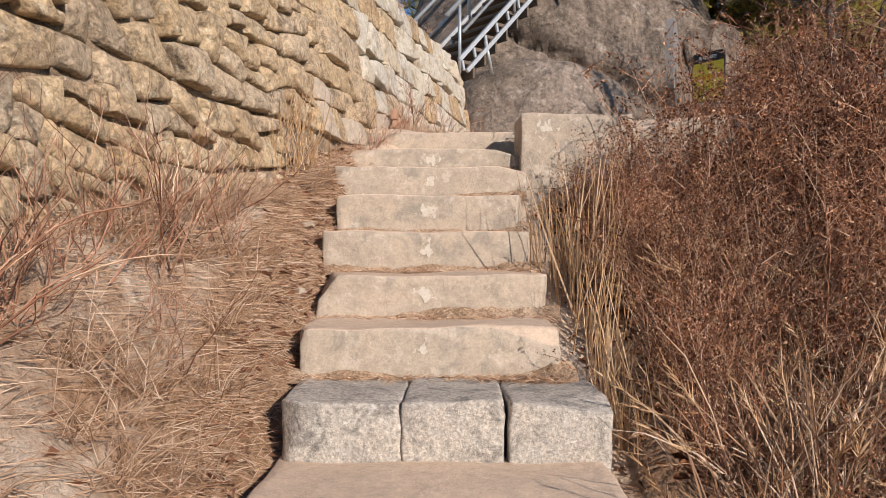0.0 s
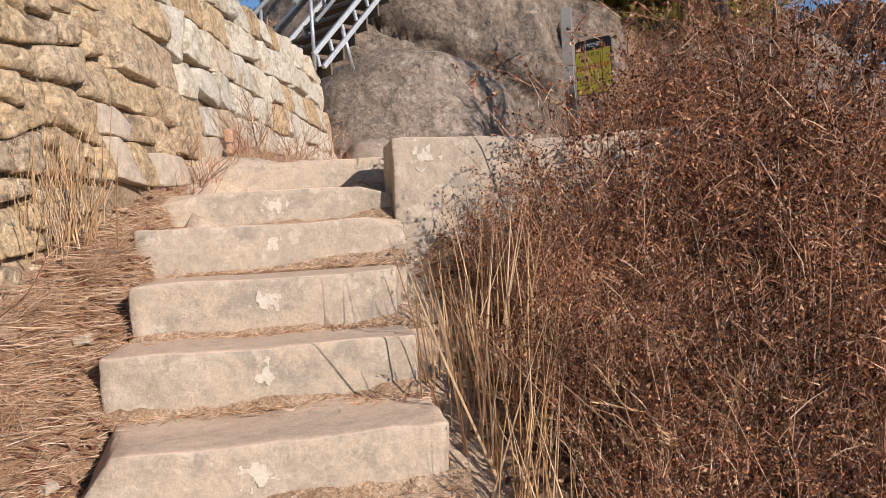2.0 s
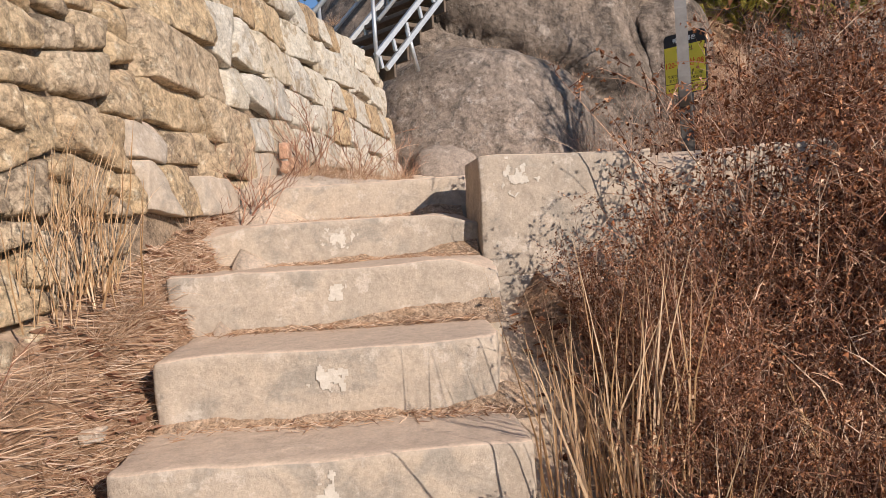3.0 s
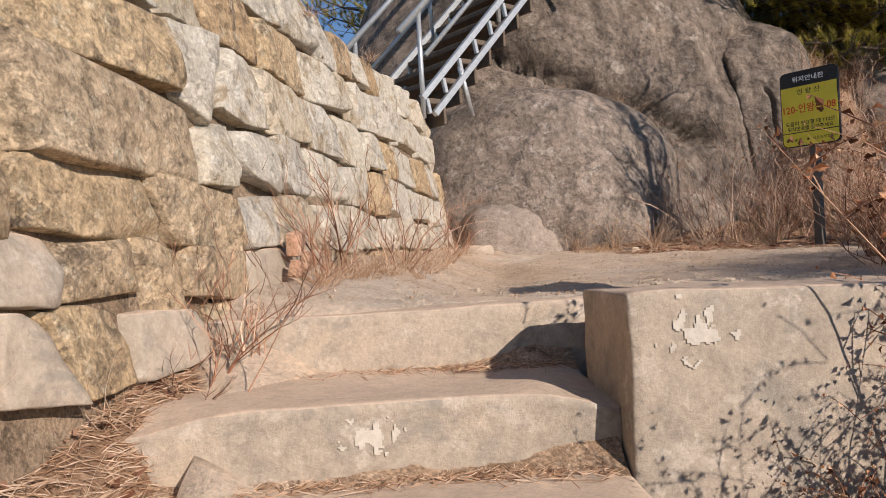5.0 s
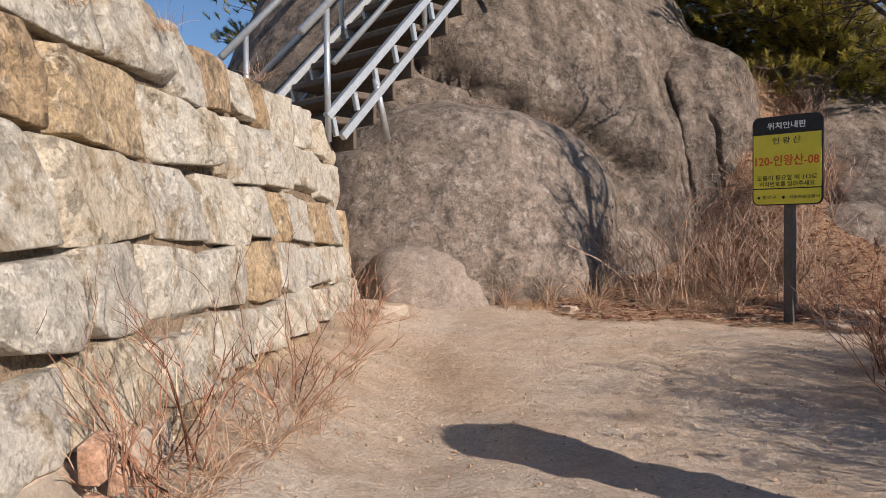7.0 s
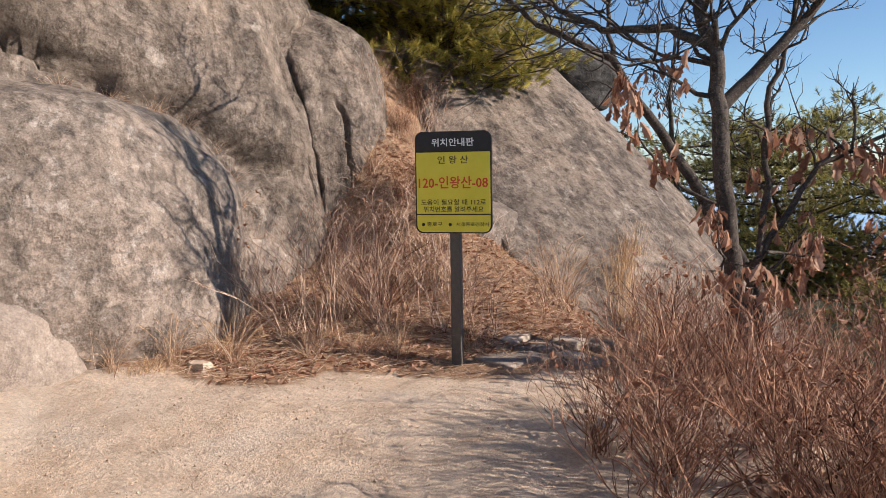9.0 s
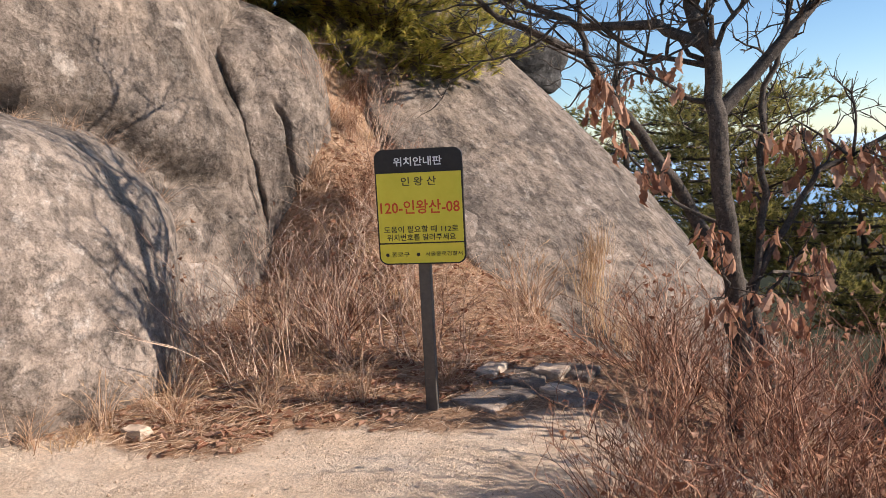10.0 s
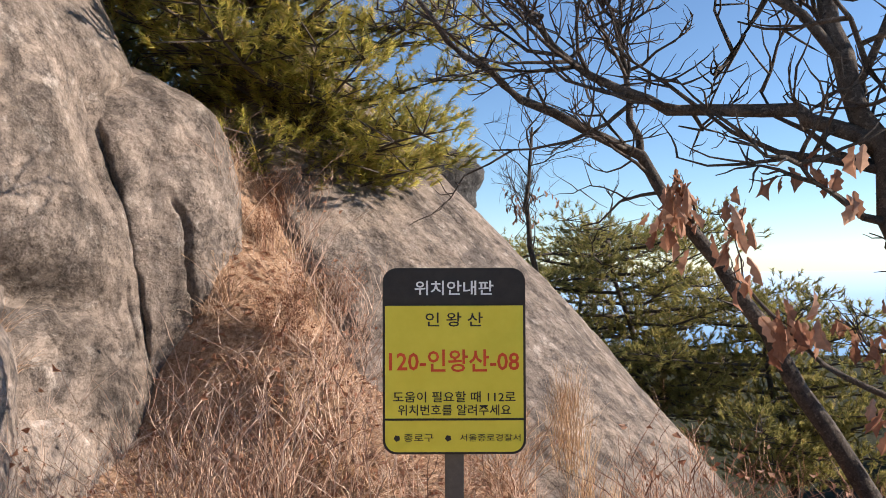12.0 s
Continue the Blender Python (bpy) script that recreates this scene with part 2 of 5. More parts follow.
M_DEADLEAF = hue("dead_oak_leaves", [(0.0, (0.24, 0.10, 0.058)), (0.5, (0.40, 0.21, 0.13)), (1.0, (0.58, 0.37, 0.26))], through=0.35)
M_CHALK = plain("worn_white_paint", (0.50, 0.44, 0.365), (0.62, 0.56, 0.48), 60, 0.9)


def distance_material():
    """The lowland far away as a glowing sheet: haze painted in, paler towards the skyline."""
    m = bpy.data.materials.new("painted_haze")
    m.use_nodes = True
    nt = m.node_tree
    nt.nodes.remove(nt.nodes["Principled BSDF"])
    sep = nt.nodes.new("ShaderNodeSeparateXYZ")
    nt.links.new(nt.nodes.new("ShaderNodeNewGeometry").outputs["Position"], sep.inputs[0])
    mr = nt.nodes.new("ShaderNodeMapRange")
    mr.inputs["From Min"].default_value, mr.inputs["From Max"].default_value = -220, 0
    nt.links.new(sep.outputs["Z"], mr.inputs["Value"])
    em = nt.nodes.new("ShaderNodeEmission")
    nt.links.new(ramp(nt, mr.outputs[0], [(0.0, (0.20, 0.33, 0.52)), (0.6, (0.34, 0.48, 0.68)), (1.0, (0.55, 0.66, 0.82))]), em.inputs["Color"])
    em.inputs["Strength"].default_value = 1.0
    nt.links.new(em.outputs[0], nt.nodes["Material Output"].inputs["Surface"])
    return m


M_HAZE = distance_material()
M_GREY = rocky("grey_granite", [(0.3, (0.39, 0.35, 0.305)), (0.5, (0.50, 0.45, 0.39)), (0.72, (0.56, 0.49, 0.41))], (0.21, 0.195, 0.175), (0.58, 0.55, 0.50), 3.0, relief=0.02, grain=(0.5, 1.4), mottle=0.3)
M_SOIL = rocky("joint_soil", [(0.3, (0.18, 0.125, 0.08)), (0.6, (0.32, 0.235, 0.16))], (0.09, 0.065, 0.045), (0.42, 0.33, 0.24), 6, relief=0.02)
M_CRUMB = rocky("crumbly_soil", [(0.3, (0.26, 0.165, 0.10)), (0.5, (0.40, 0.275, 0.18)), (0.72, (0.52, 0.39, 0.28))], (0.15, 0.09, 0.055), (0.60, 0.47, 0.35), 7, relief=0.02, grain=(0.5, 1.4))
M_MARKER = plain("grey_painted_panel", (0.19, 0.175, 0.165), (0.25, 0.235, 0.22), 20, 0.6)

# ---- shared builders ----
def mesh_of(name, bm, material, smooth=False):
    me = bpy.data.meshes.new(name)
    bm.to_mesh(me)
    bm.free()
    me.materials.append(material)
    if smooth:
        me.polygons.foreach_set("use_smooth", [True] * len(me.polygons))
    return me


def part(name, bm, material, parent=None, label="", smooth=False):
    ob = new(name, mesh_of(name, bm, material, smooth))
    ob.parent = parent
    return tagged(ob, label) if label else ob


def box(bm, size, m=None, bevel=0.0, seg=2):
    """A box of that size round the pose m, its edges rounded."""
    r = bmesh.ops.create_cube(bm, size=1.0, matrix=(m or Matrix()) @ Matrix.Diagonal((*size, 1)))
    if bevel:
        edges = list({e for v in r["verts"] for e in v.link_edges})
        bmesh.ops.bevel(bm, geom=edges, offset=bevel, segments=seg, profile=0.6, affect="EDGES")
    return bm


def tube(bm, pts, radii, sides=6):
    """A tapering tube through the points."""
    rings = []
    for i, p in enumerate(pts):
        a = (pts[min(i + 1, len(pts) - 1)] - pts[max(i - 1, 0)]).normalized()
        u = a.orthogonal().normalized()
        w = a.cross(u)
        rings.append([bm.verts.new(p + radii[i] * (math.cos(k * math.tau / sides) * u + math.sin(k * math.tau / sides) * w)) for k in range(sides)])
    for r, s in zip(rings, rings[1:]):
        for k in range(sides):
            bm.faces.new((r[k], r[(k + 1) % sides], s[(k + 1) % sides], s[k]))
    bm.faces.new(rings[0][::-1])
    bm.faces.new(rings[-1])


def lerp(y, table):
    """Straight-line interpolation in a short table of (y, value)."""
    if y <= table[0][0]:
        return table[0][1]
    for (a, u), (b, v) in zip(table, table[1:]):
        if y <= b:
            return u + (v - u) * (y - a) / (b - a)
    return table[-1][1]


def ease(a, b, x):
    k = min(1, max(0, (x - a) / (b - a)))
    return k * k * (3 - 2 * k)


def fbm(x, y, z=0.0, scale=1.0, octaves=4):
    return noise.fractal(Vector((x, y, z)) * scale, 1.0, 2.0, octaves)


# ---- lie of the land ----
# The stairs: front edge and height of the tops of the stone steps.
STEPS = [(-0.95, -0.78), (-0.50, -0.58), (-0.05, -0.38), (0.38, -0.18), (0.82, 0.02), (1.26, 0.22), (1.70, 0.42), (2.12, 0.80),
         (2.58, 1.00), (3.08, 1.19), (3.55, 1.385), (4.00, 1.585), (4.42, 1.80), (4.97, 2.01), (5.52, 2.20), (6.06, 2.385)]
STAIR_LINE = [(-30, -12), (-1.5, -1.1), (-0.95, -0.98), (1.70, 0.24), (2.12, 0.45), (5.5, 1.88), (6.06, 2.10), (6.17, 2.395), (7.7, 2.355), (9.7, 2.49), (11.0, 2.55), (12.5, 3.2), (13.5, 4.2), (14.5, 5.3), (18, 6.0), (30, 8)]
WALL_FOOT = [(-6, -0.3), (0.0, 1.0), (2.4, 1.60), (4.0, 1.86), (4.8, 2.02), (5.4, 2.15), (5.9, 2.28), (6.3, 2.46), (7.8, 2.58), (10.0, 2.66), (11, 2.7)]
WALL_TOP = [(-6, 1.9), (1.5, 2.95), (4.0, 3.24), (4.6, 3.37), (5.3, 3.62), (6.2, 3.72), (7.0, 3.79), (8.0, 3.87), (9.2, 3.95), (10.4, 3.80), (11, 3.8)]

GULLY = [(10.2, 0), (11.0, 0.18), (11.9, 0.38), (13.2, 0.55), (14.5, 0.4), (16, 0)]


def wall_x(y, z):
    return -0.42 + 0.235 * (y - 6.9) - 0.15 * (z - 2.6)


def ground_z(x, y):
    base = lerp(y, STAIR_LINE)
    if x > 0.64:                                       # behind the retaining blocks the landing comes further forward
        base = lerp(y + 0.42 * ease(0.66, 0.76, x), STAIR_LINE)
    z = base
    foot = wall_x(y, 2.5)
    if x < -0.5 and 1.0 < y < 6.06:                    # soil banked up against the ends of the steps
        base += 0.23 * ease(-0.52, -0.64, x) * ease(1.0, 2.0, y) * ease(6.06, 5.7, y)
    if x < -0.5 and y < 11.2:                          # the bank up to the foot of the wall
        k = ease(-0.64, foot + 0.02, x) if foot < -0.78 else ease(foot + 0.16, foot, x)
        z = base + (lerp(y, WALL_FOOT) - base) * k
    elif y < 11.2:
        k = ease(foot + 0.7, foot, x)
        z = base + max(0, lerp(y, WALL_FOOT) - base) * k
    if x < foot - 0.35 and y < 13:                     # filled up behind the wall
        z = z + (lerp(y, WALL_TOP) - 0.1 - z) * ease(foot - 0.35, foot - 0.6, x)
    if y < 5.75 and x > 0.5:
        z -= (0.30 * (x - 0.5) + 0.02 + 0.23 * ease(0.7, 1.2, x)) * ease(5.75, 5.6, y)
    if y > 10.2:                                       # the gully climbing beside the dome
        z += ease(3.9, 4.9, x) * ease(7.5, 6.2, x) * lerp(y, GULLY)
        z -= ease(4.6, 3.8, x) * lerp(y, [(10.6, 0), (12.0, 0.45), (13.5, 1.3), (16, 2.0)])
        z -= 0.5 * max(0, x - 7.0) * ease(7.0, 8.5, x)
    edge = 3.3 + 0.6 * ease(8.5, 10, y)
    if y >= 6.2 and x > edge:
        z -= 0.22 * (x - edge) * ease(edge, edge + 2, x) + 0.55 * max(0, x - 5.4) * ease(5.4, 7, x) * ease(11.5, 10, y)
    if y < 6.0 and x < -0.6:
        z += ease(-0.6, -0.8, x) * (0.045 * fbm(x, y, 6, 3.0) + 0.02 * fbm(x, y, 1, 9, 3))
    z += 0.02 * fbm(x, y, 3, 1.6) + 0.017 * fbm(x, y, 9, 6) + 0.006 * fbm(x, y, 2, 17, 2)
    r = math.hypot(x - 2, y - 6)
    if r > 14:
        low = -300 * ease(14, 900, r)
        z = z * (1 - ease(14, 60, r)) + low
    return z


def litter(x, y):
    """How much the ground is covered with fallen leaves and needles, 0 to 1."""
    k = max(ease(10.75, 11.35, y + 0.95 * (x - 1.5) + 0.35 * fbm(x, y, 5, 1.5)) * ease(9.0, 9.5, y), ease(0.55, 0.85, x) * ease(6.3, 5.9, y), ease(2.35, 2.75, x + 0.2 * fbm(x, y, 2, 2)) * ease(7.9, 7.3, y) * ease(6.2, 6.6, y))
    k = max(k, ease(3.6, 4.0, x), max(0.9 * ease(-0.95, -0.80, x) * ease(6.15, 5.9, y), 0.34 + 0.3 * fbm(x, y, 4, 2.2)) * ease(-0.54, -0.62, x) * ease(6.3, 6.0, y))
    far = math.hypot(x - 2, y - 6)
    return max(k, ease(9, 14, far))


def axis_steps(lo, hi, fine, far):
    v = [lo + i * fine for i in range(int((hi - lo) / fine) + 1)]
    step, a, b = fine, v[0], v[-1]
    while b < far:
        step *= 1.22
        a, b = a - step, b + step
        v = [a] + v + [b]
    return v


def grid_mesh(name, xs, ys, height):
    co = [(x, y, height(x, y)) for y in ys for x in xs]
    n = len(xs)
    faces = [(j * n + i, j * n + i + 1, (j + 1) * n + i + 1, (j + 1) * n + i) for j in range(len(ys) - 1) for i in range(n - 1)]
    me = bpy.data.meshes.new(name)
    me.from_pydata(co, [], faces)
    me.polygons.foreach_set("use_smooth", [True] * len(faces))
    return me


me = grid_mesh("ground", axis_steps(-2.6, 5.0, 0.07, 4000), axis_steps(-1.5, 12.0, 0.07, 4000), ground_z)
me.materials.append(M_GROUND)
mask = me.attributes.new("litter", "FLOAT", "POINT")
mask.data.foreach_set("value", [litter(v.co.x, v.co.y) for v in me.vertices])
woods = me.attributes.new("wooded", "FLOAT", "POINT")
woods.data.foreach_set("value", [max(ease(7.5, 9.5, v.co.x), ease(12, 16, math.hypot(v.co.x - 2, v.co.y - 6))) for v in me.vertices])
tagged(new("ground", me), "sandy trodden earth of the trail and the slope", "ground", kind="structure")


def hewn(size, seed, wob=0.02, cuts=3, bevel=0.03, chips=0):
    """A roughly hewn block, centred in x and y, its foot at z = 0. chips: flat spalls knocked off its front and corners."""
    bm = bmesh.new()
    bmesh.ops.create_cube(bm, size=1.0)
    bmesh.ops.subdivide_edges(bm, edges=bm.edges[:], cuts=cuts, use_grid_fill=True)
    sx, sy, sz = size
    r = random.Random(seed)
    planes = []
    for k in range(chips):
        n = Vector((r.gauss(0, 0.8), -abs(r.gauss(0.5, 0.5)), r.gauss(0, 0.8))).normalized()
        reach = abs(n.x) * sx / 2 + abs(n.y) * sy / 2 + abs(n.z) * sz / 2
        planes.append((n, reach - r.uniform(0.06, 0.22) * min(sx, sz)))
    for v in bm.verts:
        p = Vector([math.copysign(0.5 * (1 - (1 - abs(2 * c)) ** 1.8), c) * s for c, s in zip(v.co, size)])   # more points near the edges
        q = Vector((max(-sx / 2 + bevel, min(sx / 2 - bevel, p.x)), max(-sy / 2 + bevel, min(sy / 2 - bevel, p.y)), max(-sz / 2 + bevel, min(sz / 2 - bevel, p.z))))
        d = p - q
        if d.length > bevel:
            p = q + d.normalized() * bevel
        for n, lim in planes:
            over = p.dot(n) - lim
            if over > 0:
                p -= n * over
        p += wob * noise.noise_vector(p * 2.3 + Vector((seed * 7.1, seed * 3.3, 0))) + 0.45 * wob * noise.noise_vector(p * 9 + Vector((0, seed * 5.7, seed))) + 0.25 * wob * noise.noise_vector(p * 24 + Vector((seed, 0, 3)))
        v.co = p + Vector((0, 0, sz / 2))
    return bm


# ---- the far lowland, a glowing sheet with haze in its colour ----
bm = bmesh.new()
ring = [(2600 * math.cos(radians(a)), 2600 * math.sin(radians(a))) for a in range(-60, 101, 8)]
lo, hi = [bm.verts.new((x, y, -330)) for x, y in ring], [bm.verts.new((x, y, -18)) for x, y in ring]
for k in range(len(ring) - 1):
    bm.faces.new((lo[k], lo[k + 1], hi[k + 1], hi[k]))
tagged(part("backdrop", bm, M_HAZE), "glowing backdrop of blue lowland far below the mountain, haze painted on", "distance", kind="structure")
from mathutils.bvhtree import BVHTree

# ---- boulders ----
def boulder(name, centre, radii, seed, material, label, rough=0.08, turn=0.0, power=2.4, sub=6, tilt=0.0, fine=1.0, groove=None):
    bm = bmesh.new()
    bmesh.ops.create_icosphere(bm, subdivisions=sub, radius=1.0)
    for v in bm.verts:
        n = v.co.normalized()
        k = (abs(n.x) ** power + abs(n.y) ** power + abs(n.z) ** power) ** (-1 / power)
        p = n * k
        q = p * 1.3 + Vector((seed * 3.7, seed * 1.9, seed))
        p *= 1 + rough * noise.fractal(q, 0.9, 2.1, 5) + fine * 0.010 * noise.ridged_multi_fractal(q * 2.3, 0.9, 2.1, 5, 1.0, 2.0)
        v.co = Vector((p.x * radii[0], p.y * radii[1], p.z * radii[2]))
        if groove:
            v.co -= n * groove(v.co.x + centre[0], v.co.y + centre[1], v.co.z + centre[2])
    ob = part(name, bm, material, None, smooth=True)
    ob.matrix_world = pose(*centre, tilt, 0, turn)
    return tagged(ob, label, "rock")


BOULDER = boulder("boulder", (1.46, 12.55, 2.98), (1.58, 1.70, 1.36), 2, M_BOULDER, "rounded grey granite boulder at the end of the landing", 0.07, -12, 2.5, 6, 0, 1.2)
boulder("boulder", (0.98, 11.35, 2.50), (0.50, 0.62, 0.58), 9, M_SUNK, "smooth pinkish boulder half sunk in the sand", 0.05, 8, 3.6, 5)
def dome_groove(x, y, z):
    """Joints of the dome: a slanting ledge above the boulder and two upright cracks."""
    wob = 0.05 * fbm(x, y, z, 2.0)
    d = z - (4.85 - 0.46 * (x - 1.0)) + wob * 2
    depth = 0.22 * math.exp(-(d / 0.07) ** 2) * ease(0.2, 0.9, x) * ease(3.7, 3.2, x) + 0.10 * ease(0.30, 0.0, d) * ease(-0.5, 0, d) * ease(0.2, 0.9, x) * ease(3.7, 3.2, x)
    e = x - (3.95 - 0.20 * (z - 3.5)) + wob
    depth += 0.16 * math.exp(-(e / 0.035) ** 2) * ease(5.4, 4.9, z) * ease(2.8, 3.2, z)
    f = z - (5.05 + 0.3 * (x - 3.6)) + wob
    depth += 0.10 * ease(0.05, -0.02, f) * ease(-0.9, -0.3, f) * ease(3.3, 3.7, x)
    band = ease(0.1, -0.05, d) * ease(-0.9, -0.3, d) * ease(0.6, 1.2, x) * ease(3.9, 3.3, x)
    return depth + band * (0.10 * abs(fbm(x, y, z, 5.0)) + 0.05 * fbm(x, y, z, 13.0, 3))


def block_groove(x, y, z):
    """Two thin cracks down the split block."""
    wob = 0.05 * fbm(x, y, z, 2.0) + 0.02 * fbm(x, y, z, 9.0)
    e, f = x - (4.22 - 0.17 * (z - 3.5)) + wob, x - (4.62 - 0.22 * (z - 3.5)) + wob
    return 0.20 * math.exp(-(e / 0.022) ** 2) * ease(5.3, 4.9, z) + 0.14 * math.exp(-(f / 0.018) ** 2) * ease(4.6, 4.3, z) + 0.07 * ease(0.0, 0.04, e) * ease(0.6, 0.1, e)


boulder("dome_rock", (1.95, 15.45, 2.8), (3.05, 3.35, 4.55), 5, M_DOME, "huge rounded granite dome streaked with grey", 0.05, 4, 2.7, 7, 0, 0.9, dome_groove)
boulder("dome_rock", (4.30, 13.70, 3.75), (0.90, 1.22, 1.62), 12, M_DOME, "upright granite block split from the dome by a crack", 0.06, -10, 2.6, 7, 6, 1.0, block_groove)
# shaded side of this rock comes from its dark material
boulder("overhanging_rock", (10.15, 15.0, 5.18), (0.72, 0.55, 0.46), 14, M_SHADEROCK, "rounded rock perched on top of the slab, its shade painted dark", 0.16, -40, 3.0, 5, 15)
boulder("ledge_rock", (3.1, 12.9, 2.6), (0.9, 0.8, 0.75), 21, M_BOULDER, "low rock ledge among dry grass between the boulders", 0.1, 30, 2.3, 5)
boulder("ledge_rock", (5.35, 11.9, 2.85), (0.55, 0.45, 0.55), 23, M_BOULDER, "low grey rock showing through dry grass", 0.1, 10, 2.3, 5)


def curve3(a, b, c, u):
    return a * (1 - u) ** 2 + b * 2 * u * (1 - u) + c * u * u


def slab():
    """A bare rock face between its left margin and its ridge, rolled over behind the ridge."""
    la, lb, lc = Vector((6.2, 14.4, 6.0)), Vector((4.7, 11.8, 3.1)), Vector((5.6, 9.2, 1.2))
    ra, rb, rc = Vector((7.2, 15.4, 6.6)), Vector((10.4, 13.1, 3.6)), Vector((9.6, 9.6, -0.4))
    face = Vector((0.34, -0.77, 0.54))
    nu, nv = 180, 150
    co, faces = [], []
    for i in range(nu + 1):
        u = i / nu
        left, ridge = curve3(la, lb, lc, u), curve3(ra, rb, rc, u)
        for j in range(nv + 1):
            v = 1.6 * j / nv
            p = left.lerp(ridge, min(v, 1)) + face * (0.55 * math.sin(math.pi * min(v, 1) * 0.9) + 0.035 * fbm(u * 7, v * 7, 4, 1.0) + 0.018 * fbm(u * 26, v * 26, 4, 1.0) + 0.10 * fbm(u * 2, v * 2, 1, 1.0))
            if v > 1:
                w = (v - 1) / 0.6
                p += Vector((0.9, 1.3, 0)) * w + Vector((0, 0, -4.5)) * w * w
            co.append(p)
    n = nv + 1
    faces = [(i * n + j, (i + 1) * n + j, (i + 1) * n + j + 1, i * n + j + 1) for i in range(nu) for j in range(nv)]
    back = len(co)
    rim = [j for j in range(n)] + [i * n + nv for i in range(1, nu + 1)] + [nu * n + j for j in range(nv - 1, -1, -1)] + [i * n for i in range(nu - 1, 0, -1)]
    co += [co[k] - face * 1.6 - Vector((0, 0, 1.2)) for k in rim]
    m = len(rim)
    faces += [(rim[k], rim[(k + 1) % m], back + (k + 1) % m, back + k) for k in range(m)]
    me = bpy.data.meshes.new("slab_rock")
    me.from_pydata(co, [], faces)
    me.polygons.foreach_set("use_smooth", [True] * len(faces))
    me.materials.append(M_DOME)
    return tagged(new("slab_rock", me), "bare sloping granite slab of the mountainside", "rock")


SLAB = slab()

# ---- stone steps ----
STEP_ENDS = {8: (-0.54, 0.56), 9: (-0.56, 0.46), 10: (-0.56, 0.47), 11: (-0.62, 0.44), 12: (-0.60, 0.45), 13: (-0.68, 0.53), 14: (-0.74, 0.535), 15: (-0.74, 0.66)}


def flaked_paint(stone, centre, w, h, seed, down=False):
    """Flaked paint lying on a stone's surface: small cells that follow its relief, some of them missing."""
    tree = BVHTree.FromPolygons([v.co.copy() for v in stone.data.vertices], [tuple(f.vertices) for f in stone.data.polygons])
    step = 0.005
    nx, nz = int(w / step), int(h / step)
    bm, grid = bmesh.new(), {}
    for i in range(nx + 1):
        for k in range(nz + 1):
            a, b = (i - nx / 2) * step, (k - nz / 2) * step
            start_at, to = ((Vector((centre[0] + a, centre[1] + b, 5)), Vector((0, 0, -1))) if down else (Vector((centre[0] + a, -5, centre[1] + b)), Vector((0, 1, 0))))
            hit, nrm, _, _ = tree.ray_cast(start_at, to)
            if hit:
                grid[i, k] = (hit - to * 0.003, 1.1 - math.hypot(2 * a / w, 2 * b / h) + 0.9 * noise.noise(Vector((a * 45 + seed, b * 30, seed))) + 0.5 * noise.noise(Vector((a * 190, b * 190, seed))) + 0.35 * noise.noise(Vector((a * 420, b * 420, seed))))
    made = {}
    for (i, k) in grid:
        cell = [(i, k), (i + 1, k), (i + 1, k + 1), (i, k + 1)]
        if all(c in grid for c in cell) and sum(grid[c][1] for c in cell) > 2.9:
            for c in cell:
                if c not in made:
                    made[c] = bm.verts.new(grid[c][0])
            bm.faces.new([made[c] for c in cell])
    ob = part("paint_mark", bm, M_CHALK, stone, "flaked white paint mark")
    return ob


for i, (y, z) in enumerate(STEPS):
    nxt = STEPS[i + 1][0] if i + 1 < len(STEPS) else 6.30
    left, right = STEP_ENDS.get(i, (-0.55, 0.52))
    deep, high = nxt - y + 0.10, 0.36 if i < 15 else 0.40
    step = tagged(new("stone_step"), "worn pinkish granite stair step dusted with sand", "step", "stone steps of the stairs")
    step.matrix_world = pose(0, y, z - high, 0, 0, (-0.5, 0.4, 0.9, -0.3)[i % 4])
    cuts = [left, -0.13, 0.21, right] if i == 8 else [left, right]
    for k, (a, b) in enumerate(zip(cuts, cuts[1:])):
        ob = part("stone", hewn((b - a - (0.004 if len(cuts) > 2 else 0), deep, high), 20 + 7 * i + k, 0.015, 15, 0.016, 1 if i == 8 else 3), M_GREY if i == 8 else M_STEP, step, smooth=True)
        ob.location = ((a + b) / 2, deep / 2 + 0.006 * ((k * 5 + i) % 3), 0.004 * ((k + i) % 2))
        if i in (9, 10, 11, 12, 13, 14) and a < -0.08 < b:
            flaked_paint(ob, (-0.08 - (a + b) / 2, high - 0.09), (0.10, 0.16, 0.10, 0.18, 0.15, 0.2)[i - 9], 0.14, 50 + i)

# ---- the squared blocks beside the top steps ----
block = tagged(new("retaining_wall"), "squared granite blocks beside the top step, splashed with white", "wall")
for k, (a, b, top, h, front) in enumerate(((0.528, 1.30, 2.425, 0.52, 5.44), (1.302, 2.15, 2.415, 0.52, 5.445), (0.530, 1.10, 1.912, 0.50, 5.445), (1.102, 2.0, 1.905, 0.48, 5.45))):
    ob = part("stone_block", hewn((b - a, 0.44, h), 70 + k, 0.012, 15, 0.012, 1), M_STEP, block, smooth=True)
    ob.location = ((a + b) / 2, front + 0.22, top - h)
    if k == 0:
        flaked_paint(ob, (-0.22, h - 0.09), 0.24, 0.20, 81)
        flaked_paint(ob, (-0.20, -0.13), 0.30, 0.16, 84, True)

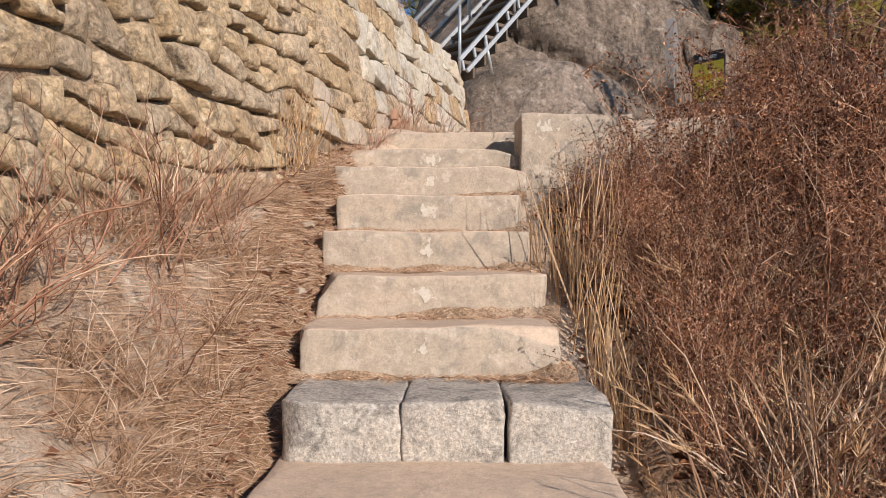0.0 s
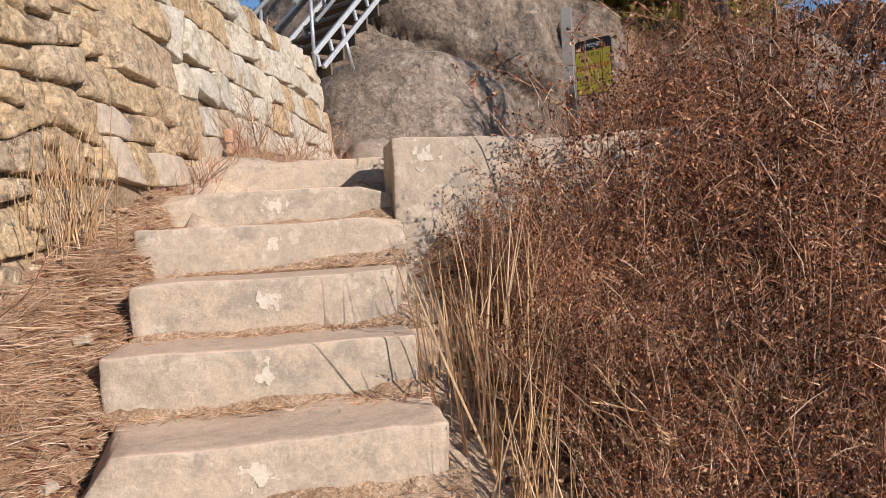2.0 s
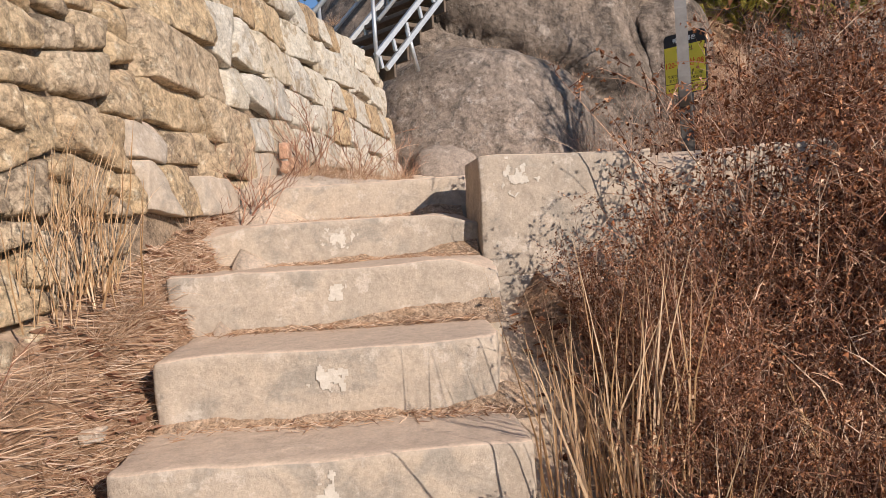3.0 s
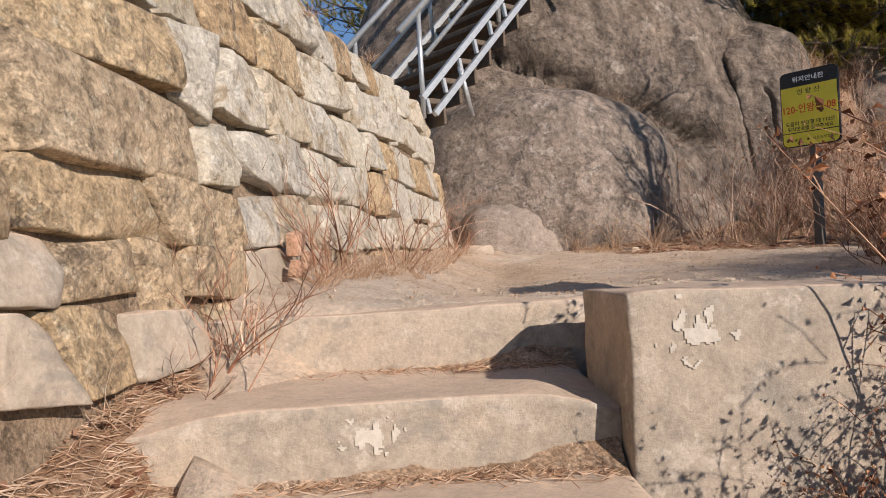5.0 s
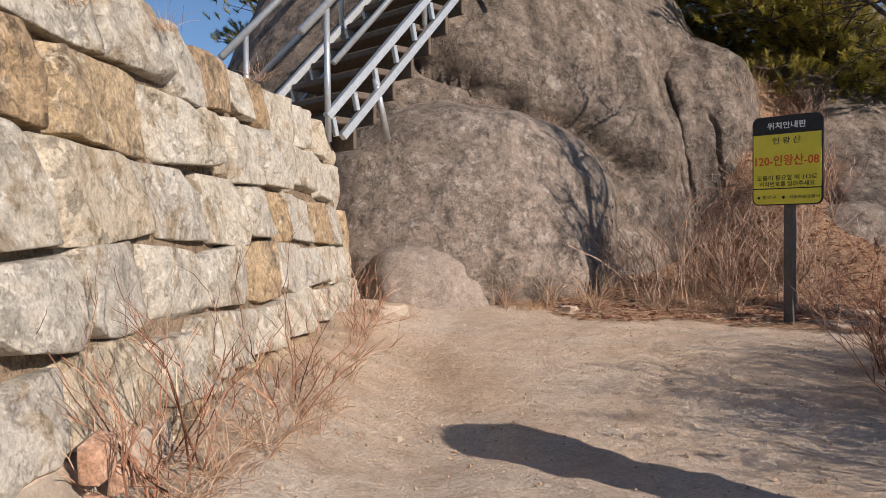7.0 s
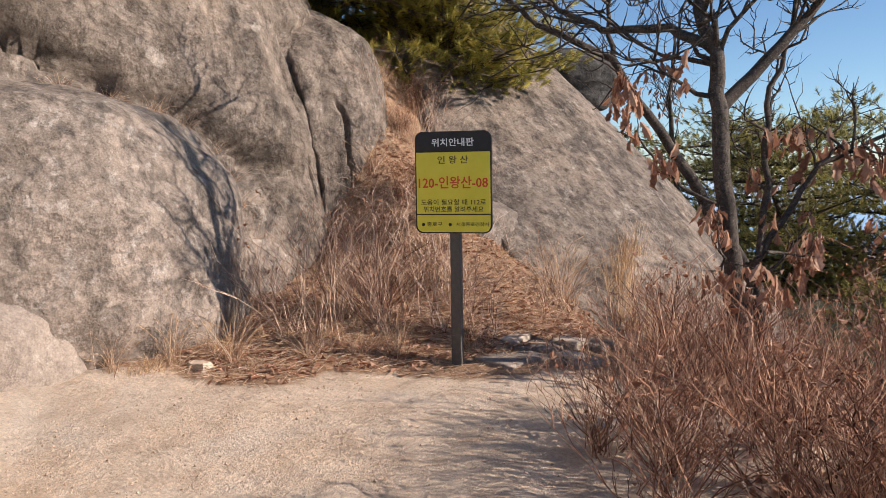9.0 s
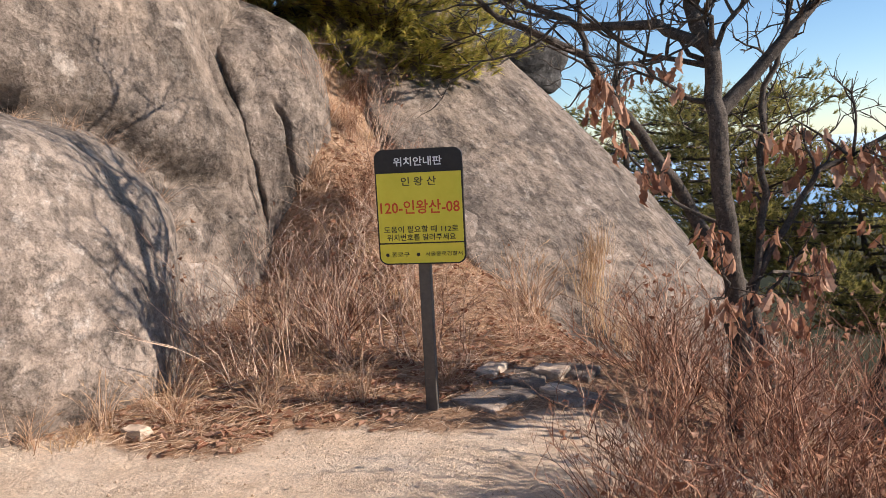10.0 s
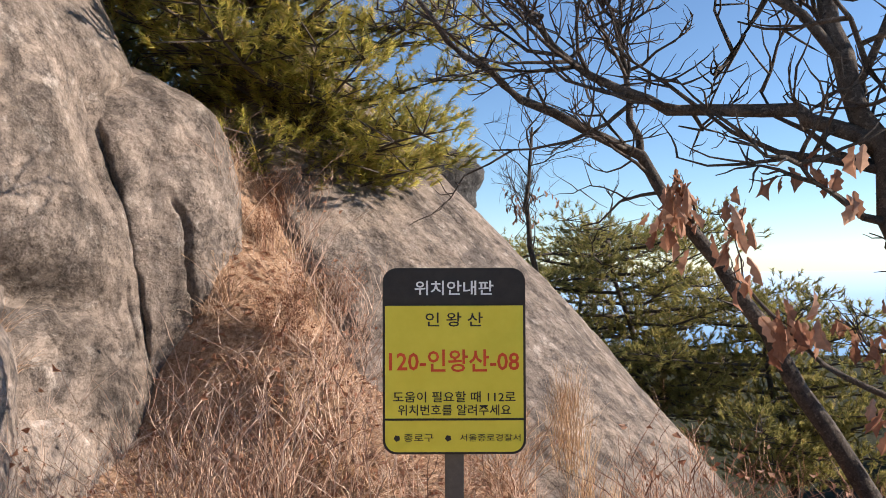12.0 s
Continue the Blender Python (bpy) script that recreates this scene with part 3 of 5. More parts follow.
# ---- wall ----
wall = tagged(new("wall_west"), "old fortress wall of rough sandstone and pale granite blocks", "wall", kind="structure")
me = bpy.data.meshes.new("core")
ys = [-6 + 0.5 * i for i in range(34)]
co = [(wall_x(y, z) - 0.06 - d, y, z) for y in ys for z, d in ((lerp(y, WALL_FOOT) - 0.6, 0), (lerp(y, WALL_TOP) - 0.10, 0), (lerp(y, WALL_TOP) - 0.10, 0.7), (lerp(y, WALL_FOOT) - 0.6, 0.7))]
me.from_pydata(co, [], [(4 * i + k, 4 * i + (k + 1) % 4, 4 * i + 4 + (k + 1) % 4, 4 * i + 4 + k) for i in range(len(ys) - 1) for k in range(4)] + [(0, 1, 2, 3), (4 * len(ys) - 4, 4 * len(ys) - 1, 4 * len(ys) - 2, 4 * len(ys) - 3)])
me.materials.append(M_SOIL)
new("core", me).parent = wall
rnd = random.Random(5)
LINES = [2.26, 2.45, 2.635, 2.84, 3.09, 3.37, 3.65, 3.92]       # bed joints of the squared granite work
FIRST = [5.20, 5.20, 5.36, 5.36, 5.25, 5.25, 4.85]              # where each squared course begins
JOINTS = {0: (5.42, 5.70, 6.05, 6.40), 1: (5.48, 5.80, 6.04, 6.39, 6.80), 2: (5.93, 6.42, 6.78, 7.25), 3: (6.28, 6.54, 6.93, 7.30, 7.76), 4: (6.17, 6.50, 6.84, 7.40, 7.85), 5: (5.62, 6.12, 6.51, 6.95, 7.50, 8.00), 6: (5.5, 5.95, 6.4, 6.75, 7.3)}


def bed(z, y):
    """The height of a wavering bed joint at y."""
    return z + 0.045 * noise.noise(Vector((y * 1.3, z * 5, 2))) + 0.035 * noise.noise(Vector((y * 3.7, z * 9, 8)))


def wall_stone(quad, seed, rough, material, proud=0.0):
    """One stone: a hewn block drawn onto the four corners (y, z) of its place in the wall, its tail in the core."""
    (ya, za), (yb, zb), (yc, zc), (yd, zd) = quad                # low near, low far, high far, high near
    w, h, d = (yb - ya + yc - yd) / 2, (zd - za + zc - zb) / 2, 0.26
    r = random.Random(seed)
    bm = hewn((w, d, h), seed, 0.018 if rough else 0.012, 9, min(0.021 if rough else 0.009, 0.3 * h), 5 if rough else 4)
    y0, z0 = (ya + yb + yc + yd) / 4, (za + zb + zc + zd) / 4
    x0 = wall_x(y0, z0)
    ta, tb = r.gauss(0, 0.07), r.gauss(0, 0.06)
    for v in bm.verts:
        u, t = v.co.x / w + 0.5, v.co.z / h
        y = (ya * (1 - u) + yb * u) * (1 - t) + (yd * (1 - u) + yc * u) * t
        z = (za * (1 - u) + zb * u) * (1 - t) + (zd * (1 - u) + zc * u) * t
        swell = 1 - max(abs(2 * u - 1), abs(2 * t - 1)) ** 2
        out = -v.co.y - d / 2 + (0.010 if rough else 0.003) * swell + ta * v.co.x + tb * (v.co.z - h / 2) + 0.020 * noise.noise(Vector((y * 5, z * 5, seed * 1.3))) - 0.022 * abs(noise.noise(Vector((y * 7, z * 7, seed * 2.1)))) + 0.006 * noise.noise(Vector((y * 26, z * 26, seed)))
        v.co = (wall_x(y, z) + out + proud - x0, y - y0, z - z0)
    ob = part("stone", bm, material, wall, smooth=True)
    ob.location = (x0, y0, z0)


def rubble(quad, depth, seed, out):
    """Breaks a panel of wall into stones by slanting cuts."""
    (ya, za), (yb, zb), (yc, zc), (yd, zd) = quad
    w, h = (yb - ya + yc - yd) / 2, (zd - za + zc - zb) / 2
    r = random.Random(seed)
    if w < 0.20 and h < 0.17 or depth > 6 or (w < 0.34 and h < 0.24 and w * h < 0.07 and r.random() < 0.75):
        out.append((quad, seed))
        return
    a, b = r.uniform(0.34, 0.66), r.uniform(-0.13, 0.13)
    if w > 1.15 * h * r.uniform(0.8, 1.25):
        p, q = (ya + (yb - ya) * (a - b), za + (zb - za) * (a - b)), (yd + (yc - yd) * (a + b), zd + (zc - zd) * (a + b))
        halves = ((quad[0], p, q, quad[3]), (p, quad[1], quad[2], q))
    else:
        p, q = (ya + (yd - ya) * (a - b), za + (zd - za) * (a - b)), (yb + (yc - yb) * (a + b), zb + (zc - zb) * (a + b))
        halves = ((quad[0], quad[1], q, p), (p, q, quad[2], quad[3]))
    for k, half in enumerate(halves):
        rubble(half, depth + 1, seed * 2 + k + 1, out)


def shrink(quad, g):
    (ya, za), (yb, zb), (yc, zc), (yd, zd) = quad
    return ((ya + g, za + g), (yb - g, zb + g), (yc - g, zc - g), (yd + g, zd - g))


seed = 100
# squared granite courses
for k, (z0, z1) in enumerate(zip(LINES, LINES[1:])):
    cuts = [FIRST[k], *JOINTS.get(k, ())]
    while cuts[-1] < 10.45:
        cuts.append(cuts[-1] + rnd.choice((0.28, 0.34, 0.40, 0.46, 0.55)))
    cuts[-1] = 10.62
    lean = [0.0] + [rnd.gauss(0, 0.05) for c in cuts[1:-1]] + [0.0]
    for (a, la), (b, lb) in zip(zip(cuts, lean), zip(cuts[1:], lean[1:])):
        top = lerp((a + b) / 2, WALL_TOP)
        if (z0 + z1) / 2 > top + 0.03 or z1 < lerp((a + b) / 2, WALL_FOOT) - 0.1:
            continue
        quad = tuple((y, bed(z, y) + rnd.gauss(0, 0.014)) for y, z in ((a - la, z0), (b - lb, z0), (b + lb, z1), (a + la, z1)))
        long_block = k == 3 and a < 5.5
        ochre = long_block or (k == 5 and 6.4 < a < 7.0) or (k == 2 and a < 6.0) or (k == 6 and rnd.random() < 0.5) or rnd.random() < 0.07
        wall_stone(shrink(quad, rnd.uniform(0.003, 0.008)), seed, long_block, (M_STEP if rnd.random() < 0.6 else M_SAND) if k < 2 else M_SAND if ochre else M_PALE, rnd.uniform(-0.018, 0.018) + 0.02 * long_block)
        seed += 1
# older rubble work of smaller stones
BANDS = [0.15, 0.85, 1.55, 2.26, 2.635, 3.09, 3.65, 3.92]
ENDS = [5.0, 5.0, 5.0, 5.20, 5.36, 5.25, 4.85]
for k, (z0, z1) in enumerate(zip(BANDS, BANDS[1:])):
    end = ENDS[k]
    y = -1.4 + rnd.uniform(0, 0.3)
    while y < end - 0.01:
        w = rnd.uniform(0.7, 1.1) if y > 0.9 else 1.6
        y1 = end if end - y - w < 0.4 else y + w
        mid = (y + y1) / 2
        if z1 > lerp(mid, WALL_FOOT) - 0.12 and z0 < lerp(mid, WALL_TOP) - 0.03:
            stones = []
            rubble(((y, bed(z0, y)), (y1, bed(z0, y1)), (y1, bed(z1, y1)), (y, bed(z1, y))), 0 if y > 0.9 else 2, seed * 31 + k, stones)
            for quad, own in stones:
                if sum(p[1] for p in quad) / 4 < lerp(mid, WALL_TOP) + 0.03 and sum(p[1] for p in quad) / 4 > lerp(mid, WALL_FOOT) - 0.15:
                    wall_stone(shrink(quad, rnd.uniform(0.004, 0.010)), own % 9973, True, M_SAND, rnd.uniform(-0.02, 0.028))
        seed += 1
        y = y1

# ---- steel stairs up the rock ----
def steel_stairs():
    foot, top = Vector((0.26, 10.37, 3.89)), Vector((2.43, 11.97, 6.64))
    run = top - foot
    flat = Vector((run.x, run.y, 0)).normalized()
    side = Vector((-flat.y, flat.x, 0))                  # towards the left of one who climbs
    up = run.normalized()
    nrm = side.cross(up) * -1
    nrm = nrm if nrm.z > 0 else -nrm
    st = tagged(new("steel_stairs"), "galvanised steel stairs with dark timber treads climbing the rock", "stairs")

    def bar(name, a, b, w, h, mat, parent, bevel=0.004):
        d = b - a
        z = d.normalized()
        x = side - z * side.dot(z)
        x = x.normalized() if x.length > 0.1 else flat
        yv = z.cross(x)
        m = Matrix((x, yv, z)).transposed().to_4x4()
        m.translation = (a + b) / 2
        return part(name, box(bmesh.new(), (w, h, d.length), m, bevel, 1), mat, parent)

    def pipe(name, a, b, r, parent):
        bm = bmesh.new()
        tube(bm, [a, b], [r, r], 10)
        return part(name, bm, M_STEEL, parent, smooth=True)

    n = 14
    end = foot + run * 1.08
    for s, off in (("right", 0.0), ("left", 1.0)):
        base = side * off
        ri = bar("stringer", foot + base + nrm * 0.09, end + base + nrm * 0.09, 0.05, 0.055, M_STEEL, st)
        bar("lower_flange", foot + base - nrm * 0.09, end + base - nrm * 0.09, 0.05, 0.055, M_STEEL, st)
        for k in range(n + 1):
            p = foot + run * (k / n) + base
            bar("web_plate", p - nrm * 0.09 - flat * 0.05, p + nrm * 0.09 + flat * 0.05, 0.035, 0.035, M_STEEL, st)
        rail_h = 0.88
        posts = (-0.02, 0.33, 0.70, 1.06)
        for q in posts:
            p = foot + run * q + base
            pipe("post", p - Vector((0, 0, 0.05)), p + Vector((0, 0, rail_h)), 0.022, st)
        lo, hi = foot - run * 0.10 + base, foot + run * 1.08 + base
        pipe("handrail", lo + Vector((0, 0, rail_h)), hi + Vector((0, 0, rail_h)), 0.03, st)
        pipe("mid_rail", lo + run * 0.10 + Vector((0, 0, rail_h * 0.5)), hi + Vector((0, 0, rail_h * 0.5)), 0.022, st)
    for k in range(n + 1):
        p = foot + run * ((k + 0.3) / n) + side * 0.5
        m = Matrix((side, flat, Vector((0, 0, 1)))).transposed().to_4x4()
        m.translation = p + flat * 0.03
        tr = box(bmesh.new(), (0.94, 0.26, 0.05), m, 0.008, 1)
        part("tread", tr, M_TREAD, st)
        m2 = m.copy()
        m2.translation = p + flat * 0.15 - Vector((0, 0, 0.10))
        part("riser", box(bmesh.new(), (0.94, 0.03, 0.19), m2, 0.005, 1), M_TREAD, st)
    for q, ln in ((0.14, 0.42), (0.83, 0.6), (1.02, 0.9)):
        p = foot + run * q
        pipe("leg", p, p + Vector((0.10, 0.15, -ln)), 0.025, st)
    # landing at the head of the stairs
    pl = tagged(new("viewing_platform"), "steel platform with a pale sheet along its edge", "platform")
    m = Matrix((side, flat, Vector((0, 0, 1)))).transposed().to_4x4()
    m.translation = end + side * 0.4 + flat * 0.75 + Vector((0, 0, 0.02))
    part("deck", box(bmesh.new(), (1.2, 1.3, 0.06), m, 0.01, 1), M_TREAD, pl)
    m3 = m.copy()
    m3.translation = end - side * 0.22 + flat * 0.75 + Vector((0, 0, 0.20))
    part("fascia", box(bmesh.new(), (0.03, 1.4, 0.26), m3, 0.006, 1), M_WHITE, pl, "pale sheet")
    for k in range(2):
        p = end - side * 0.15 + flat * (0.3 + 0.8 * k)
        pipe("leg", p, p + Vector((0, 0, -1.1)), 0.035, pl)


steel_stairs()


# ---- location sign ----
def rounded_board(w, h, d, r, lo=0.0, hi=1.0, grow=0.0):
    """The part of a board with rounded corners between the heights lo and hi (0 foot, 1 top)."""
    bm = bmesh.new()
    w2, h2 = w / 2 + grow, h / 2 + grow
    r = r + grow
    pts = []
    for cx, cz, a0 in ((w2 - r, h2 - r, 0), (-w2 + r, h2 - r, 90), (-w2 + r, -h2 + r, 180), (w2 - r, -h2 + r, 270)):
        pts += [(cx + r * math.cos(radians(a0 + 15 * k)), cz + r * math.sin(radians(a0 + 15 * k))) for k in range(7)]
    f = bm.faces.new([bm.verts.new((x, 0, z)) for x, z in pts])
    for cut, inner in ((lo, True), (hi, False)):
        if 0 < cut < 1:
            zc = -h2 + cut * 2 * h2
            bmesh.ops.bisect_plane(bm, geom=bm.verts[:] + bm.edges[:] + bm.faces[:], plane_co=(0, 0, zc), plane_no=(0, 0, 1), clear_inner=inner, clear_outer=not inner)
    g = bmesh.ops.extrude_face_region(bm, geom=bm.faces[:])
    for v in g["geom"]:
        if isinstance(v, bmesh.types.BMVert):
            v.co.y += d
    bmesh.ops.recalc_face_normals(bm, faces=bm.faces[:])
    return bm


def lettering(text, size, width, m, material, parent, bold=0.0):
    """Printed words, fitted to a width, in the plane of the pose m."""
    cu = bpy.data.curves.new("words", "FONT")
    cu.body, cu.size, cu.align_x, cu.align_y = text, size, "CENTER", "CENTER"
    cu.extrude, cu.offset, cu.resolution_u = 0.0004, bold, 2
    tmp = bpy.data.objects.new("words", cu)
    scene.collection.objects.link(tmp)
    me = bpy.data.meshes.new_from_object(tmp.evaluated_get(bpy.context.evaluated_depsgraph_get()))
    bpy.data.objects.remove(tmp)
    xs = [v.co.x for v in me.vertices] or [0, 1]
    k = width / max(1e-6, max(xs) - min(xs))
    mid = (max(xs) + min(xs)) / 2
    for v in me.vertices:
        v.co.x = (v.co.x - mid) * k
    me.materials.append(material)
    ob = new("lettering", me)
    ob.parent = parent
    ob.matrix_local = m
    return ob


def location_sign():
    sign = tagged(new("location_sign"), "yellow and black location sign on a brown steel post", "sign")
    sign.matrix_world = pose(3.275, 9.765, 2.46, 0, 0.6, -54)
    part("post", box(bmesh.new(), (0.062, 0.062, 1.12), pose(0, 0, 0.54), 0.005), M_POST, sign)
    w, h = 0.462, 0.600
    board = part("board", rounded_board(w, h, 0.022, 0.045), M_BLACK, sign, "black-edged yellow board")
    board.location = (0, -0.058, 1.145)
    y = -0.0035
    part("yellow_panel", rounded_board(w - 0.016, h - 0.016, 0.003, 0.038, 0.185, 0.805), M_YELLOW, board, "yellow printed panel").location = (0, y, 0)
    part("yellow_panel", rounded_board(w - 0.016, h - 0.016, 0.003, 0.038, 0.0, 0.172), M_YELLOW, board, "yellow strip below").location = (0, y, 0)
    part("black_panel", rounded_board(w - 0.004, h - 0.004, 0.003, 0.044, 0.81, 1.0), M_BLACK, board, "black heading panel").location = (0, y, 0)

    def at(x, z):
        return pose(x, y - 0.001, z, 90, 0, 0)

    lettering("위치안내판", 0.05, 0.255, at(0, 0.232), M_WHITE, board, 0.0008)
    lettering("인 왕 산", 0.05, 0.185, at(0.0, 0.130), M_BLACK, board, 0.0004)
    lettering("120-인왕산-08", 0.078, 0.42, at(0, -0.005), M_RED, board, 0.0012)
    lettering("도움이 필요할 때 112로", 0.038, 0.395, at(0, -0.118), M_BLACK, board, 0.0003)
    lettering("위치번호를 알려주세요", 0.038, 0.365, at(0, -0.160), M_BLACK, board, 0.0003)
    lettering("종로구", 0.028, 0.095, at(-0.115, -0.248), M_BLACK, board)
    lettering("서울종로경찰서", 0.026, 0.195, at(0.115, -0.248), M_BLACK, board)
    for dx in (-0.185, -0.02):
        bm = bmesh.new()
        tube(bm, [Vector((dx, y - 0.0005, -0.248)), Vector((dx, y + 0.001, -0.248))], [0.011, 0.011], 5)
        part("emblem", bm, M_BLACK, board)
    for s in (-1, 1):
        bm = bmesh.new()
        tube(bm, [Vector((0, -0.034, 1.145 + 0.16 * s)), Vector((0, -0.030, 1.145 + 0.16 * s))], [0.03, 0.03], 8)
        part("bracket", bm, M_STEEL, sign)


location_sign()

mark = tagged(new("trail_marker"), "slim trail marker, a rounded panel on a steel post", "sign")
mark.matrix_world = pose(1.80, 6.26, 2.34, 0, 0, 68)
part("post", box(bmesh.new(), (0.07, 0.07, 0.60), pose(0, 0, 0.27), 0.006), M_POST, mark)
panel = part("panel", rounded_board(0.34, 0.60, 0.06, 0.14), M_MARKER, mark, "rounded grey panel seen edge on")
panel.location = (0, -0.03, 0.66)

# ---- plants ----
random.seed(4)


def blade(bm, p, d, length, width, droop, segs=3, kink=0.09):
    """A stalk or blade: a thin three-sided tapering prism that bends under its weight."""
    pts, q, v = [p.copy()], p.copy(), d.normalized()
    for k in range(segs):
        q = q + v * (length / segs)
        v = (v + Vector((random.gauss(0, kink), random.gauss(0, kink), random.gauss(-droop / segs, 0.6 * kink)))).normalized()
        pts.append(q.copy())
    u = d.cross(Vector((0.3, 0.2, 1))).normalized() if abs(d.normalized().z) < 0.98 else Vector((1, 0, 0))
    w = d.cross(u).normalized()
    rings = []
    for k, q in enumerate(pts[:-1]):
        r = width * (1 - 0.6 * k / segs)
        rings.append([bm.verts.new(q + r * (u * c + w * s)) for c, s in ((1, 0), (-0.5, 0.87), (-0.5, -0.87))])
    tip = bm.verts.new(pts[-1])
    for a, b in zip(rings, rings[1:]):
        for k in range(3):
            bm.faces.new((a[k], a[(k + 1) % 3], b[(k + 1) % 3], b[k]))
    for k in range(3):
        bm.faces.new((rings[-1][k], rings[-1][(k + 1) % 3], tip))
    return pts


def leaf(bm, p, rnd, size, curl=0.35):
    """A small crumpled leaf: four faces folded along the midrib."""
    a = Vector((rnd.gauss(0, 1), rnd.gauss(0, 1), rnd.gauss(-0.3, 0.8))).normalized()
    b = a.orthogonal().normalized()
    b = (Matrix.Rotation(rnd.uniform(0, 6.3), 3, a) @ b)
    c = a.cross(b)
    s = size * rnd.uniform(0.6, 1.3)
    m0, m1, m2 = bm.verts.new(p), bm.verts.new(p + a * s * 0.55 + c * s * curl * 0.3), bm.verts.new(p + a * s)
    l, r = bm.verts.new(p + a * s * 0.5 + b * s * 0.32 + c * s * curl), bm.verts.new(p + a * s * 0.45 - b * s * 0.32 + c * s * curl)
    bm.faces.new((m0, m1, l)), bm.faces.new((m1, m2, l)), bm.faces.new((m0, r, m1)), bm.faces.new((m1, r, m2))


def hanging_leaf(bm, p, rnd, size):
    """A withered lobed leaf that hangs from its stalk, curled along the midrib."""
    down = Vector((rnd.gauss(0, 0.35), rnd.gauss(0, 0.35), -1)).normalized()
    across = down.cross(Vector((math.cos(rnd.uniform(0, 6.3)), math.sin(rnd.uniform(0, 6.3)), 0.2))).normalized()
    out = down.cross(across)
    s = size * rnd.uniform(0.6, 1.25)
    curl = rnd.uniform(-0.25, 0.35)
    rows = []
    for k, half in enumerate((0.03, 0.13, 0.10, 0.22, 0.17, 0.24, 0.10, 0.01)):
        c = p + down * s * k / 7 + out * s * curl * math.sin(k / 7 * 3.0) * 0.6
        rows.append((bm.verts.new(c - across * half * s + out * half * s * 0.7), bm.verts.new(c), bm.verts.new(c + across * half * s + out * half * s * 0.6)))
    for a, b in zip(rows, rows[1:]):
        bm.faces.new((a[0], a[1], b[1], b[0])), bm.faces.new((a[1], a[2], b[2], b[1]))


def way(rnd, spread, up=1.0):
    return Vector((rnd.gauss(0, spread), rnd.gauss(0, spread), up)).normalized()


def russet_shrub(seed, stems, height, radius, leaves):
    """Dense bush of fine upright stems with many dead seed heads and leaves."""
    rnd = random.Random(seed)
    top = new("russet_shrub")
    st, lv = bmesh.new(), bmesh.new()
    for s in range(stems):
        a, r = rnd.uniform(0, 6.3), radius * math.sqrt(rnd.random()) * 0.7
        d = Vector((math.cos(a) * r * 0.7, math.sin(a) * r * 0.7, height * 0.6)) + Vector((rnd.gauss(0, 0.12), rnd.gauss(0, 0.12), 0))
        h = height * rnd.uniform(0.55, 1.05)
        pts = blade(st, Vector((math.cos(a) * r, math.sin(a) * r, -0.05)), d, h, 0.0044, rnd.uniform(0.0, 0.45), 4, 0.14)
        for t in range(leaves):
            f = rnd.uniform(0.25, 1.0) * 4
            i = min(3, int(f))
            p = pts[i].lerp(pts[i + 1], f - i)
            tw = blade(st, p, way(rnd, 0.9, 0.7), rnd.uniform(0.08, 0.24), 0.0022, 0.4, 2)
            for q in (tw[1], tw[2], tw[1].lerp(tw[2], 0.5), tw[0].lerp(tw[1], 0.6)):
                leaf(lv, q, rnd, 0.022)
                if rnd.random() < 0.5:
                    leaf(lv, q + Vector((rnd.gauss(0, 0.015), rnd.gauss(0, 0.015), rnd.gauss(0, 0.015))), rnd, 0.016)
    part("stem_tangle", st, M_STEM, top)
    part("foliage", lv, M_RUSSET, top)
    return tagged(top, "dense russet dried shrub with dead leaves beside the stairs", "shrub", "russet shrubs")


def twig_shrub(seed, stems, height, spread, label, material=None, leafy=0.0):
    """Bare branching twigs rising from one foot."""
    rnd = random.Random(seed)
    top = new("bare_shrub")
    st, lv = bmesh.new(), bmesh.new()

    def grow(p, d, length, w, level):
        pts = blade(st, p, d, length, w, rnd.uniform(-0.25, 0.25), 4, 0.2)
        if level:
            for k in range(rnd.randint(2, 4)):
                f = rnd.uniform(0.3, 0.95) * 4
                i = min(3, int(f))
                grow(pts[i].lerp(pts[i + 1], f - i), (pts[i + 1] - pts[i]).normalized() * 0.9 + way(rnd, 0.55, 0.25) * 0.8, length * rnd.uniform(0.3, 0.55), w * 0.6, level - 1)
        elif rnd.random() < leafy:
            leaf(lv, pts[-1], rnd, 0.035)

    for s in range(stems):
        grow(Vector((rnd.gauss(0, 0.05), rnd.gauss(0, 0.05), -0.03)), way(rnd, spread), height * rnd.uniform(0.35, 1.0), rnd.uniform(0.0028, 0.0046), 2)
    part("branching", st, material or M_TWIG, top)
    if leafy:
        part("foliage", lv, M_DEADLEAF, top)
    else:
        lv.free()
    return tagged(top, label, "shrub", "bare twig shrubs")


